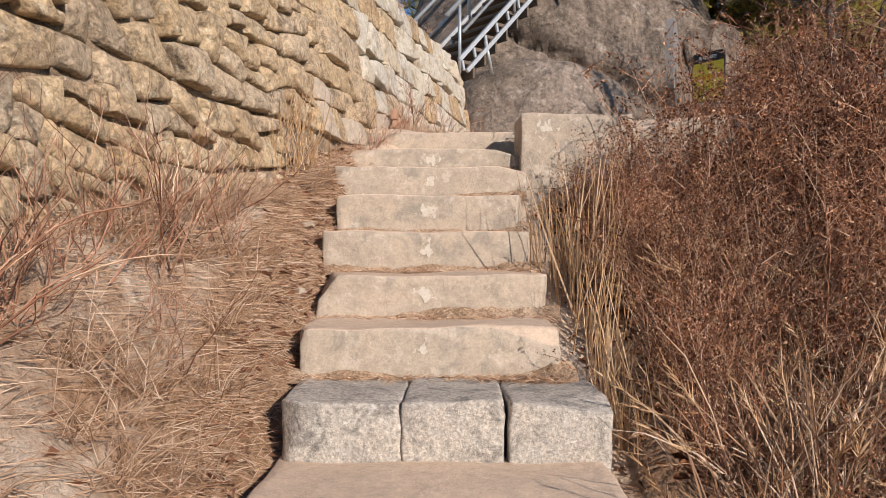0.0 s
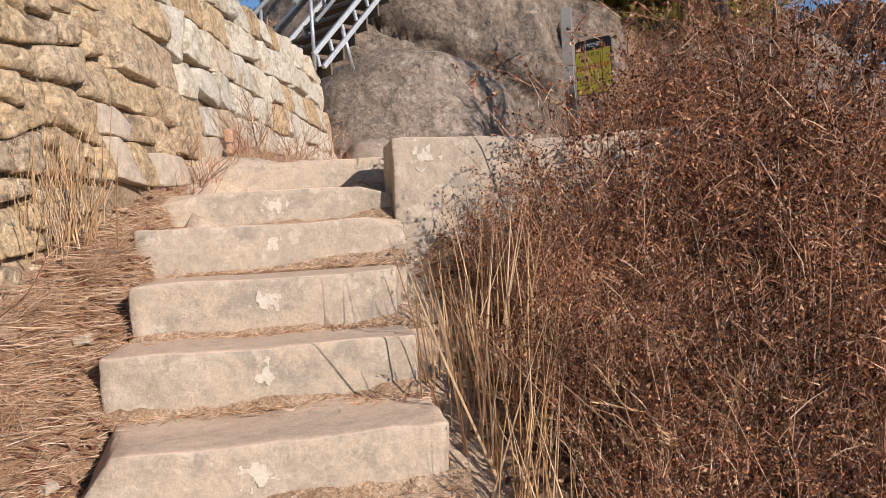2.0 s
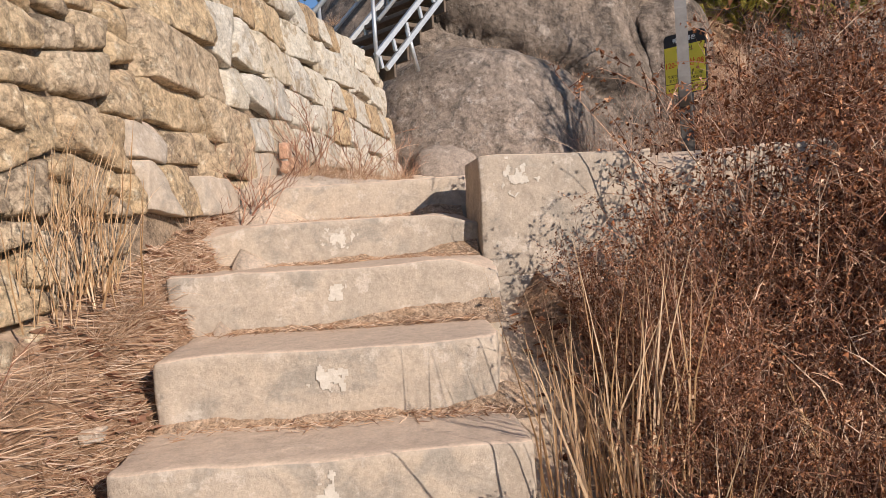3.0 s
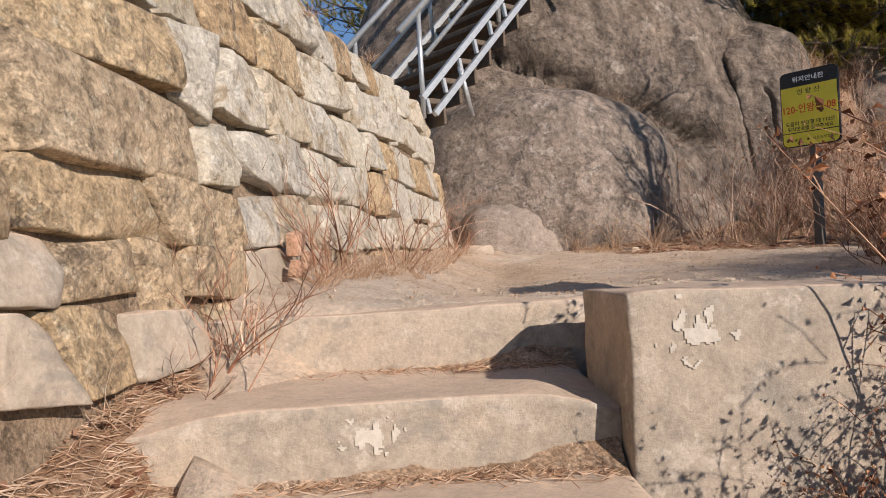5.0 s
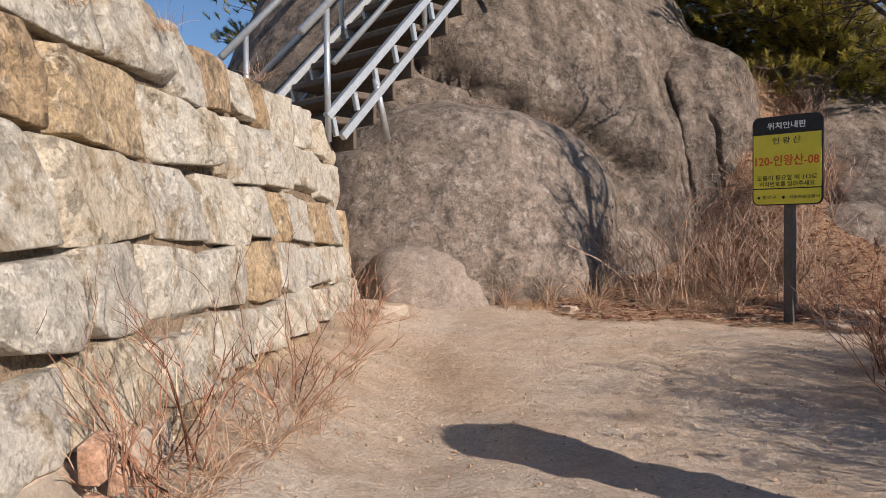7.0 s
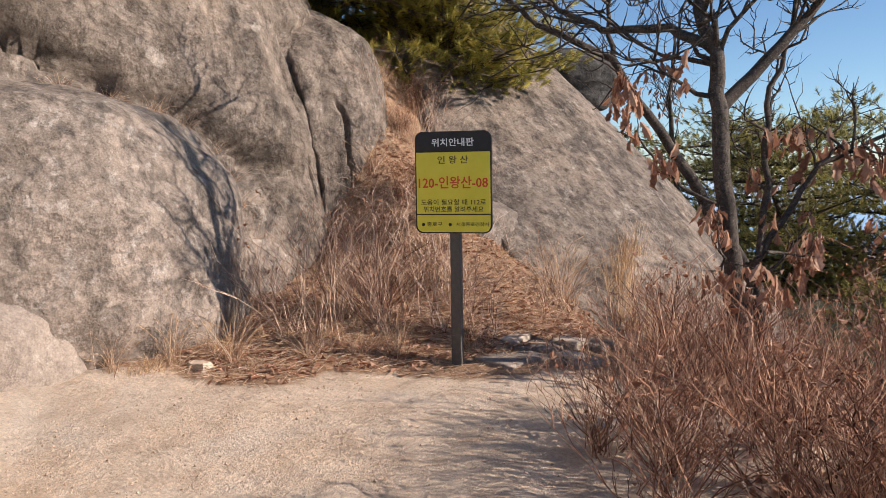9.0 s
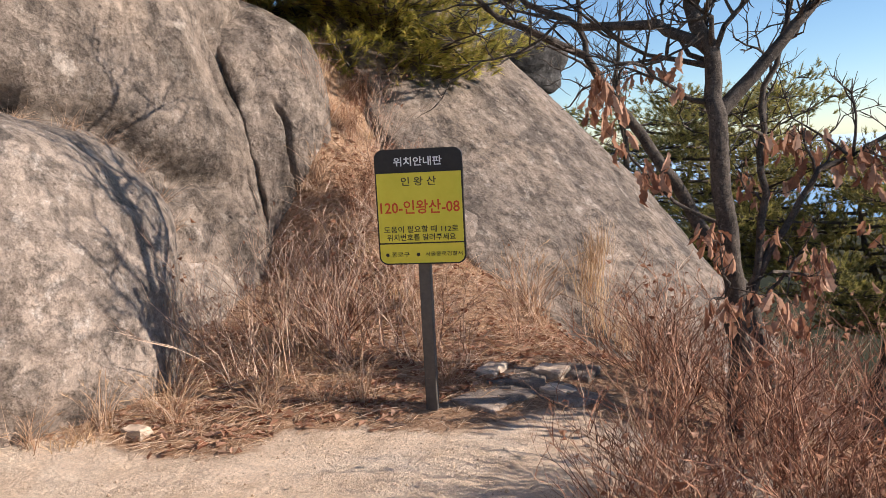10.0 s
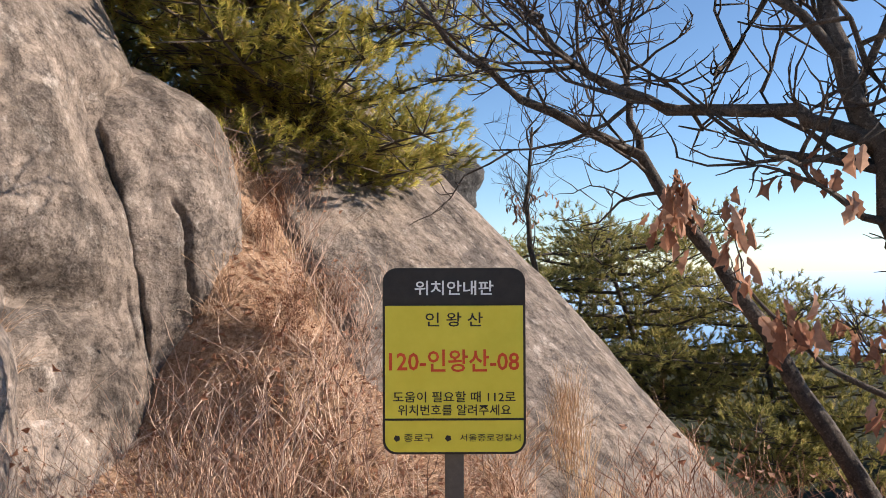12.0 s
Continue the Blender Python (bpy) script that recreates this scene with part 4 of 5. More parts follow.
def grass_tuft(seed, blades, height, spread, droop, width, material, label, plumes=0, stiff=False):
    rnd = random.Random(seed)
    top = new("dry_grass")
    bm, pl = bmesh.new(), bmesh.new()
    for k in range(blades):
        p = Vector((rnd.gauss(0, 0.07), rnd.gauss(0, 0.07), -0.03))
        pts = blade(bm, p, way(rnd, spread), height * rnd.uniform(0.45, 1.0), width * rnd.uniform(0.7, 1.3), droop * rnd.uniform(0.3, 1.4), 2 if stiff else 5)
        if k < plumes:
            for j in range(14):
                q = pts[-2].lerp(pts[-1], rnd.random())
                blade(pl, q, (pts[-1] - pts[-2]).normalized() + way(rnd, 0.5, 0.0) * 0.6, 0.05, 0.002, 0.6, 1)
    part("stalk_sheaf", bm, material, top)
    if plumes:
        part("seed_head", pl, M_STRAW, top, "pale feathery seed heads")
    else:
        pl.free()
    return tagged(top, label, "grass", "tufts of dry grass")


PLANTED = set()


def strew(kinds, spots, seed, sizes=(0.85, 1.15), sink=0.0):
    """Sets the plants of a kind on the ground at the spots; the first of each kind stands at its own first spot."""
    rnd = random.Random(seed)
    for i, spot in enumerate(spots):
        x, y = spot[:2]
        k = spot[2] if len(spot) > 2 else 1.0
        ob = kinds[i % len(kinds)]
        m = Matrix.Translation((x, y, (spot[3] if len(spot) > 3 else ground_z(x, y)) - sink)) @ pose(0, 0, 0, rnd.uniform(-4, 4), rnd.uniform(-4, 4), rnd.uniform(0, 360))
        s = k * rnd.uniform(*sizes)
        if ob.name in PLANTED:
            ob = copy_thing(ob, m)
        PLANTED.add(ob.name)
        ob.matrix_basis = m @ Matrix.Diagonal((s, s, s, 1))


# the russet thicket to the right of the stairs
thicket = [russet_shrub(31 + k, 50, 1.35 + 0.12 * k, 0.38, 14) for k in range(3)]
rnd = random.Random(8)
spots = []
for j in range(9):
    for i in range(5):
        x, y = 1.22 + 0.45 * i + rnd.gauss(0, 0.07) - 0.035 * j + 0.5 * ease(2.6, 1.4, 0.9 + 0.5 * j), 0.9 + 0.50 * j + rnd.gauss(0, 0.08)
        spots.append((x, y, (0.55, 0.80, 1.0, 1.1, 1.15)[i] * (0.74 + 0.032 * j)))
strew(thicket, spots, 3)
strew(thicket, [(0.95, 5.05, 0.42), (1.35, 5.1, 0.48), (1.75, 5.15, 0.6), (2.3, 5.6, 0.85), (2.6, 6.2, 0.75), (2.8, 6.8, 0.7), (3.2, 6.3, 0.9), (2.3, 4.9, 1.05)], 4)
strew(thicket, [(2.42, 5.25, 1.28), (2.7, 5.4, 1.35), (2.95, 5.1, 1.45), (2.62, 4.8, 1.35), (3.2, 5.5, 1.45), (2.02, 5.28, 1.1), (1.38, 4.75, 0.62), (1.62, 4.95, 0.75)], 24)

strew_more = [(1.15 + 0.22 * (k % 4) + 0.06 * math.sin(k * 3.1), 1.7 + 0.24 * k, 1.15) for k in range(11)]
straw = [grass_tuft(51 + k, 26, 0.80, 0.13, 0.10, 0.0042, M_STRAW, "clump of stiff yellow straw stalks beside the steps", stiff=True) for k in range(2)]
strew(straw, [(0.62, 3.95, 1.05), (0.70, 3.62, 0.95), (0.62, 4.25, 0.9), (0.66, 3.2, 0.95), (0.72, 4.1, 1.0), (0.66, 2.95, 0.9)], 5)
strew(thicket, [(1.0, 4.3, 0.5), (1.05, 3.9, 0.52), (0.95, 4.65, 0.42), (1.08, 3.5, 0.5), (1.25, 4.2, 0.6), (1.3, 3.7, 0.6)], 25)
drooping = [grass_tuft(61 + k, 52, 0.88, 0.40, 1.3, 0.0040, M_DRYGRASS, "tangled drooping dry grass with pale seed heads", plumes=16) for k in range(3)]
strew(drooping, [(0.80 + 0.26 * i + 0.04 * j, 1.0 + 0.42 * j + 0.1 * i, 0.95 + 0.10 * i) for j in range(8) for i in range(5) if i > 0 or j < 4], 6)

strew(drooping, strew_more, 21)
strew(drooping, [(1.12 + 0.2 * (k % 6) + 0.05 * math.sin(k * 2.3), 1.45 + 0.16 * k, 1.25) for k in range(12)], 22)

# grass and twigs on the bank below the wall
bank = [grass_tuft(71 + k, 44, 0.46, 0.8, 1.0, 0.0024, M_DRYGRASS, "wiry dry grass on the earth bank") for k in range(3)]
spots = [(-0.72 - 0.6 * rnd.random(), 1.5 + 3.4 * rnd.random() ** 1.3, rnd.uniform(0.35, 0.8)) for k in range(90)]
strew(bank, [(max(wall_x(y, 2.2) + 0.12, x), y, s * (0.6 if y > 3.5 else 1)) for x, y, s in spots], 7)
tall = [grass_tuft(81, 60, 0.62, 0.17, 0.4, 0.0028, M_STRAW, "upright straw-coloured grass against the wall foot")]
strew(tall, [(-0.93, 4.62, 1.1), (-0.90, 4.82, 0.95), (-0.98, 4.45, 0.95), (-0.88, 4.7, 1.0)], 8)
bush = [twig_shrub(91 + k, 12, 0.55, 0.6, "bare brown twig shrub rooted at the wall foot", M_STEM) for k in range(3)]
strew(bush, [(-1.05, 2.9), (-1.15, 2.5), (-1.22, 2.2), (-0.95, 3.35), (-1.25, 1.95), (-0.9, 2.6, 0.8), (-1.02, 3.1, 0.9), (-1.2, 2.75, 0.8), (-0.98, 3.6, 0.7), (-0.55, 5.85, 0.95), (-0.46, 6.02, 0.7), (-0.28, 6.75, 0.85), (-0.27, 7.0, 0.95), (-0.02, 7.65, 0.8), (0.08, 8.1, 0.6), (0.33, 9.2, 0.7), (0.42, 9.75, 0.75)], 9)
strew(bank, [(-0.30, 6.65, 0.6), (-0.16, 7.1, 0.6), (-0.08, 7.4, 0.7), (0.02, 7.7, 0.6), (0.0, 8.0, 0.5), (-0.72, 5.55, 0.5), (0.3, 9.0, 0.5), (0.45, 9.8, 0.6), (-0.68, 5.25, 0.5)], 10)
strew(bank, [(-0.85, 4.95, 0.7, 3.62), (-0.70, 6.35, 0.5, 3.70), (-0.55, 7.1, 0.5, 3.76), (-0.40, 7.6, 0.4, 3.82), (-0.15, 8.8, 0.4, 3.9)], 11)
wall_bush = [twig_shrub(95, 26, 0.42, 0.5, "russet bush growing on top of the wall", M_STEM, 0.6)]
strew(wall_bush, [(-1.22, 4.85, 1.0, 3.45), (-1.30, 5.1, 0.9, 3.5), (-1.24, 4.6, 0.7, 3.4)], 12)

# the shrubs along the landing and round the sign
red = [twig_shrub(101 + k, 44, 0.74, 0.55, "leafless reddish-brown shrub at the edge of the landing", M_STEM, 0.12) for k in range(2)]
strew(red, [(2.85, 8.3, 0.75), (2.95, 8.0, 0.9), (3.25, 8.3, 1.1), (2.6, 7.75, 0.9), (3.1, 7.6), (3.5, 7.9, 1.1), (3.0, 7.2), (3.5, 7.3, 1.1), (3.9, 8.1, 1.1), (2.7, 7.1, 0.9), (4.0, 7.5, 1.1), (4.3, 8.3)], 13)
thin = [twig_shrub(111 + k, 12, 1.0, 0.36, "bare thin-stemmed shrub among dry grass behind the sign", None, 0.15) for k in range(3)]
strew(thin, [(2.95, 10.75), (3.4, 10.7, 1.1), (2.7, 10.9, 0.9), (3.7, 10.45), (3.2, 11.0, 1.1), (3.75, 10.9, 1.1), (2.55, 11.2, 0.8), (4.0, 10.5), (3.5, 11.4), (4.25, 11.1), (4.6, 11.6), (3.0, 11.7, 0.8), (3.85, 10.1, 0.8), (4.9, 12.2), (4.6, 10.3, 0.7), (2.85, 10.9), (3.45, 10.85), (5.3, 12.6, 0.8), (4.4, 11.4), (5.0, 11.7, 0.9), (4.75, 12.7, 0.8)], 14)
strew(red, [(3.6, 11.1, 1.0), (4.9, 8.6, 1.1), (5.2, 9.2, 1.2), (4.8, 9.4), (5.5, 8.4, 1.2), (4.5, 9.0), (5.0, 7.6, 1.2), (5.6, 9.8, 1.2), (6.0, 9.0, 1.3)], 19)
strew(drooping, [(2.6, 10.35, 0.5), (2.2, 10.6, 0.5), (1.9, 10.75, 0.5), (2.35, 10.9, 0.5), (2.9, 10.25, 0.5), (3.1, 10.15, 0.6), (1.55, 10.8, 0.45), (3.6, 10.0, 0.5), (5.2, 10.7, 0.8), (5.35, 10.9, 0.8), (4.1, 11.4, 0.6), (4.5, 12.4, 0.6), (5.0, 13.0, 0.6), (5.6, 13.0, 0.6), (5.3, 13.5, 0.6)], 15, sink=0.02)


def rock_z(rock, x, y):
    """The height of a rock's top at x, y."""
    m = rock.matrix_basis
    tree = BVHTree.FromPolygons([m @ v.co for v in rock.data.vertices], [tuple(f.vertices) for f in rock.data.polygons])
    hit = tree.ray_cast(Vector((x, y, 12)), Vector((0, 0, -1)))[0]
    return hit.z if hit else ground_z(x, y)


strew(tall, [(x, y, k, rock_z(SLAB, x, y)) for x, y, k in ((5.90, 10.55, 1.0), (6.0, 10.38, 0.9), (6.06, 10.76, 0.95), (6.25, 10.85, 0.85), (6.45, 10.98, 0.75), (6.68, 11.07, 0.65))], 23)
strew(bank, [(x, y, 0.5, rock_z(BOULDER, x, y) - 0.02) for x, y in ((1.7, 12.1), (2.0, 12.02), (2.3, 12.0), (2.5, 11.97), (2.7, 11.92), (2.85, 11.95), (2.95, 12.05))], 26)
strew(bank, [(-0.22, 6.85, 0.6), (-0.1, 7.25, 0.65), (-0.3, 6.5, 0.5), (0.05, 7.6, 0.6), (0.12, 7.85, 0.5), (0.2, 8.3, 0.55), (0.28, 8.7, 0.5), (-0.2, 7.0, 0.5), (0.36, 9.4, 0.5)], 27)
strew(thicket, [(5.5, 13.0, 0.35), (5.0, 12.6, 0.32), (5.9, 13.1, 0.35), (4.6, 12.0, 0.35), (5.3, 12.2, 0.35)], 16)


gully = [grass_tuft(121 + k, 50, 0.24, 0.5, 0.9, 0.0030, M_DRYGRASS if k else M_STRAW, "short dry grass on the soil below the rocks") for k in range(2)]
strew(gully, [(rnd.uniform(2.9, 5.9), rnd.uniform(10.6, 13.4), rnd.uniform(0.5, 1.1)) for k in range(54)], 17)
strew(gully, [(rnd.uniform(1.4, 3.4), rnd.uniform(0, 0.7) + 11.2 - 0.75 * (x0 - 1.5), 0.5) for k in range(30) for x0 in [rnd.uniform(1.5, 3.2)]], 18)


# ---- trees ----
def branchlets(bm, pts, rnd, w, level, reach, tips):
    """Twigs from a limb, forking at each level; the ends are gathered in tips."""
    for k in range(int(8 + 8 * reach) if level > 2 else rnd.randint(3, 5)):
        f = rnd.uniform(0.2, 1.0) * (len(pts) - 1)
        i = min(len(pts) - 2, int(f))
        p, along = pts[i].lerp(pts[i + 1], f - i), (pts[i + 1] - pts[i]).normalized()
        d = (along * 0.55 + Vector((rnd.gauss(0, 0.7), rnd.gauss(0, 0.7), rnd.gauss(0.25, 0.5)))).normalized()
        length, q, path = reach * rnd.uniform(0.4, 0.95), p.copy(), [p.copy()]
        for s in range(4):
            q = q + d * (length / 4)
            d = (d + Vector((rnd.gauss(0, 0.28), rnd.gauss(0, 0.28), rnd.gauss(0.10, 0.22)))).normalized()
            path.append(q.copy())
        tube(bm, path, [w * (1 - 0.17 * s) for s in range(5)], 5)
        tips += [path[-1], path[2]]
        if level > 1:
            branchlets(bm, path, rnd, w * 0.55, level - 1, length * 0.8, tips)


def oak(limbs, seed, label, leaf_zone, count, reach=0.8):
    rnd = random.Random(seed)
    tree = tagged(new("oak_tree"), label, "tree")
    tips = []
    for name, pts, r0, r1 in limbs:
        pts = [Vector(p) for p in pts]
        fine = []
        for a, b in zip(pts, pts[1:]):
            for k in range(4):
                fine.append(a.lerp(b, k / 4) + (Vector((rnd.gauss(0, 0.012), rnd.gauss(0, 0.012), 0)) if fine else Vector()))
        fine.append(pts[-1])
        bm = bmesh.new()
        n = len(fine)
        tube(bm, fine, [r0 + (r1 - r0) * k / (n - 1) for k in range(n)], 9)
        part(name, bm, M_BARK, tree, smooth=True)
        tw = bmesh.new()
        slim = r0 < 0.02
        branchlets(tw, fine[len(fine) // 3:], rnd, 0.005 if slim else max(0.010, r1 * 0.6), 2 if slim else 3, 0.3 if slim else reach, tips)
        part("branching", tw, M_BARK, tree, smooth=True)
    lv = bmesh.new()
    near = [t for t in tips if leaf_zone[0] < t.z < leaf_zone[1] and t.x > 4.0 and not 9.45 < t.y < 12]
    for t in rnd.sample(near, min(count, len(near))):
        for j in range(rnd.choice((1, 1, 2, 3))):
            hanging_leaf(lv, t + Vector((rnd.gauss(0, 0.03), rnd.gauss(0, 0.03), rnd.gauss(-0.02, 0.03))), rnd, 0.10)
    part("foliage", lv, M_DEADLEAF, tree, "withered brown leaves")
    return tree


oak([("trunk", [(4.38, 8.55, 2.1), (4.33, 8.55, 2.81), (4.26, 8.55, 3.23), (4.15, 8.56, 3.97), (4.20, 8.62, 4.30), (4.22, 8.75, 4.75), (4.30, 8.9, 5.6)], 0.062, 0.028),
     ("limb", [(4.15, 8.56, 3.95), (4.38, 8.40, 4.22), (4.62, 8.22, 4.55), (4.9, 8.0, 5.2)], 0.040, 0.016),
     ("limb", [(4.20, 8.62, 4.30), (4.15, 8.86, 4.45), (4.12, 9.30, 4.50), (4.05, 9.70, 4.72), (3.95, 9.95, 5.1)], 0.032, 0.010),
     ("limb", [(4.22, 8.7, 4.6), (4.1, 8.9, 4.85), (3.9, 9.2, 5.2)], 0.022, 0.009),
     ("limb", [(4.28, 8.55, 2.95), (4.12, 8.50, 3.08), (4.02, 8.46, 3.25)], 0.012, 0.006),
     ("limb", [(4.28, 8.55, 3.05), (4.42, 8.40, 3.18), (4.55, 8.28, 3.15)], 0.012, 0.006),
     ("limb", [(4.24, 8.55, 3.40), (4.16, 8.80, 3.55), (4.10, 9.05, 3.85)], 0.013, 0.006)], 3,
    "leafless oak with forked dark trunk and few withered leaves", (2.7, 4.3), 110)
oak([("trunk", [(4.98, 8.62, 2.0), (4.90, 8.75, 2.9), (4.77, 9.08, 3.52), (4.66, 9.30, 3.90), (4.57, 9.61, 4.40), (4.36, 10.09, 4.69), (4.20, 10.40, 4.98), (4.05, 10.70, 5.45)], 0.050, 0.009),
     ("limb", [(4.57, 9.61, 4.40), (4.62, 9.70, 4.75), (4.70, 9.75, 5.2)], 0.020, 0.008)], 7,
    "slanting leafless oak stem with withered leaves", (2.8, 4.4), 110, 0.7)
oak([("trunk", [(4.45, 7.95, 2.0), (4.62, 7.80, 2.65), (4.92, 7.62, 3.10), (5.4, 7.30, 3.50), (5.9, 7.0, 4.1)], 0.055, 0.02)], 9,
    "leaning oak trunk growing out of the shrubs", (2.6, 3.8), 50, 0.7)
oak([("trunk", [(4.50, 8.64, 2.0), (4.54, 8.63, 2.6), (4.60, 8.62, 2.94), (4.70, 8.57, 3.55), (4.72, 8.59, 4.01), (4.82, 8.50, 4.45), (4.86, 8.46, 4.9)], 0.030, 0.010),
     ("limb", [(4.62, 8.62, 3.05), (4.80, 8.46, 3.45), (4.92, 8.36, 3.66), (5.15, 8.15, 3.80), (5.5, 7.9, 3.95)], 0.022, 0.009),
     ("limb", [(4.58, 8.62, 2.90), (4.66, 8.48, 3.08), (4.74, 8.38, 3.24)], 0.012, 0.006)], 27,
    "slender forked oak stem hung with withered brown leaves", (2.7, 3.9), 90, 0.55)
oak([("trunk", [(12.6, 14.6, 1.0), (12.5, 14.6, 3.5), (12.45, 14.7, 5.0), (12.5, 14.6, 6.2)], 0.07, 0.02)], 15,
    "small leafless tree beyond the rock slab", (3.5, 5.2), 40, 1.3)


def pine(seed, base, height, crown_lo, radius, label, branches=26, tufts=18, flat=0.25, width=0.004, needles=44, material=None):
    """A pine: leaning trunk, spreading limbs, pads of needle tufts with gaps between."""
    rnd = random.Random(seed)
    tree = tagged(new("pine_tree"), label, "tree")
    base = Vector(base)
    bm = bmesh.new()
    trunk = [base + Vector((0.25 * math.sin(k * 0.9 + seed), 0.2 * math.cos(k * 1.1 + seed), height * k / 8)) for k in range(9)]
    tube(bm, trunk, [0.13 * (1 - 0.1 * k) for k in range(9)], 8)
    part("trunk", bm, M_BARK, tree, smooth=True)
    lb = bmesh.new()
    verts, faces = [], []
    for b in range(branches):
        f = crown_lo + (1 - crown_lo) * (b + rnd.random()) / branches
        i = min(7, int(f * 8))
        p = trunk[i].lerp(trunk[i + 1], f * 8 - i)
        a = b * 2.4 + rnd.gauss(0, 0.4)
        reach = radius * (0.45 + 0.55 * math.sin(math.pi * min(1, 0.25 + 0.75 * (1 - f) / (1 - crown_lo)))) * rnd.uniform(0.7, 1.1)
        d = Vector((math.cos(a), math.sin(a), rnd.uniform(0.0, flat))).normalized()
        path, q = [p], p.copy()
        for s in range(5):
            q = q + d * (reach / 5)
            d = (d + Vector((rnd.gauss(0, 0.15), rnd.gauss(0, 0.15), rnd.gauss(0.05, 0.1)))).normalized()
            path.append(q.copy())
        tube(lb, path, [0.035 * (1 - 0.17 * s) for s in range(6)], 5)
        for s in range(1, 6):
            for k in range(tufts):                          # short shoots, each a brush of needles
                off = Vector((rnd.gauss(0, 0.17), rnd.gauss(0, 0.17), rnd.gauss(0.04, 0.06)))
                c = path[s] + off * (0.5 + 0.3 * radius)
                ax = (off.normalized() * 0.7 + d * 0.4 + Vector((0, 0, 0.55))).normalized()
                if k % 3 == 0:
                    tube(lb, [path[s], c], [0.010, 0.005], 3)
                for j in range(needles):
                    v = (ax + Vector((rnd.gauss(0, 0.5), rnd.gauss(0, 0.5), rnd.gauss(0, 0.5)))).normalized()
                    o = v.orthogonal().normalized() * width
                    n0 = len(verts)
                    st = c + ax * rnd.uniform(-0.05, 0.07)
                    verts += [st - o, st + o, st + v * rnd.uniform(0.07, 0.11)]
                    faces.append((n0, n0 + 1, n0 + 2))
    part("limb_whorl", lb, M_BARK, tree, smooth=True)
    me = bpy.data.meshes.new("needles")
    me.from_pydata(verts, [], faces)
    me.materials.append(material or M_NEEDLE)
    ob = new("needle_foliage", me)
    ob.parent = tree
    return tree


pine(1, (6.35, 13.7, 3.6), 4.6, 0.18, 2.4, "low spreading pine with yellow-green needles above the gully", 74, 20, 0.3, 0.0055, 50)
pine(2, (7.8, 16.3, 4.0), 5.6, 0.12, 2.5, "pine with yellow-green needles on the mountainside", 50, 14, 0.25, 0.006, 40)
pine(7, (5.3, 15.3, 4.2), 4.2, 0.15, 1.9, "bushy pine growing beside the granite dome", 50, 20, 0.3, 0.0055, 48)
pine(3, (0.3, 18.2, 4.6), 4.6, 0.25, 2.5, "dark green pine behind the steel stairs", 44, 18, 0.25, 0.006, 30, M_NEEDLE_DARK)
pine(4, (15.2, 14.2, -1.8), 6.3, 0.45, 3.2, "flat-topped pine down the slope", 40, 24, 0.08, 0.008, 26, M_NEEDLE_DARK)
pine(5, (15.8, 11.6, -2.5), 5.6, 0.45, 3.0, "spreading pine down the slope", 36, 24, 0.08, 0.008, 26, M_NEEDLE_DARK)
pine(6, (18.5, 16.5, -3), 7.4, 0.5, 3.2, "flat-topped pine further down the slope", 30, 20, 0.08, 0.009, 24, M_NEEDLE_DARK)


# ---- fallen leaves, needles and grit ----
def scatter(name, n, region, seed, make, material, label, mask=False):
    rnd = random.Random(seed)
    verts, faces = [], []
    for k in range(n):
        x, y, *z = region(rnd)
        if mask and litter(x, y) < rnd.random():
            continue
        make(rnd, x, y, (z[0] if z else ground_z(x, y)) + 0.004, verts, faces)
    me = bpy.data.meshes.new(name)
    me.from_pydata(verts, [], faces)
    me.materials.append(material)
    return tagged(new(name, me), label, "litter", kind="stuff")


def needle(rnd, x, y, z, verts, faces, length=0.09, width=0.0016):
    a, s, n0 = rnd.uniform(0, 6.3), length * rnd.uniform(0.5, 1.4), len(verts)
    dx, dy = math.cos(a) * s / 2, math.sin(a) * s / 2
    ux, uy = -math.sin(a) * width, math.cos(a) * width
    t = rnd.uniform(-0.02, 0.02)
    verts += [(x - dx - ux, y - dy - uy, z - t), (x - dx + ux, y - dy + uy, z - t), (x + dx, y + dy, z + t + 0.006), (x, y, z + 0.006)]
    faces += [(n0, n0 + 1, n0 + 3), (n0, n0 + 3, n0 + 2), (n0 + 1, n0 + 2, n0 + 3)]


def thin_needle(rnd, x, y, z, verts, faces):
    needle(rnd, x, y, z, verts, faces, 0.075, 0.0009)


def flake(rnd, x, y, z, verts, faces):
    s, a, n0 = rnd.uniform(0.014, 0.046), rnd.uniform(0, 6.3), len(verts)
    ca, sa = math.cos(a) * s, math.sin(a) * s
    verts += [(x - ca, y - sa, z), (x + 0.5 * sa, y - 0.5 * ca, z + rnd.uniform(0, 0.025)), (x + ca, y + sa, z + rnd.uniform(0, 0.02)), (x - 0.5 * sa, y + 0.5 * ca, z + rnd.uniform(0, 0.03)), (x, y, z + 0.004)]
    faces += [(n0, n0 + 1, n0 + 4), (n0 + 1, n0 + 2, n0 + 4), (n0 + 2, n0 + 3, n0 + 4), (n0 + 3, n0, n0 + 4)]


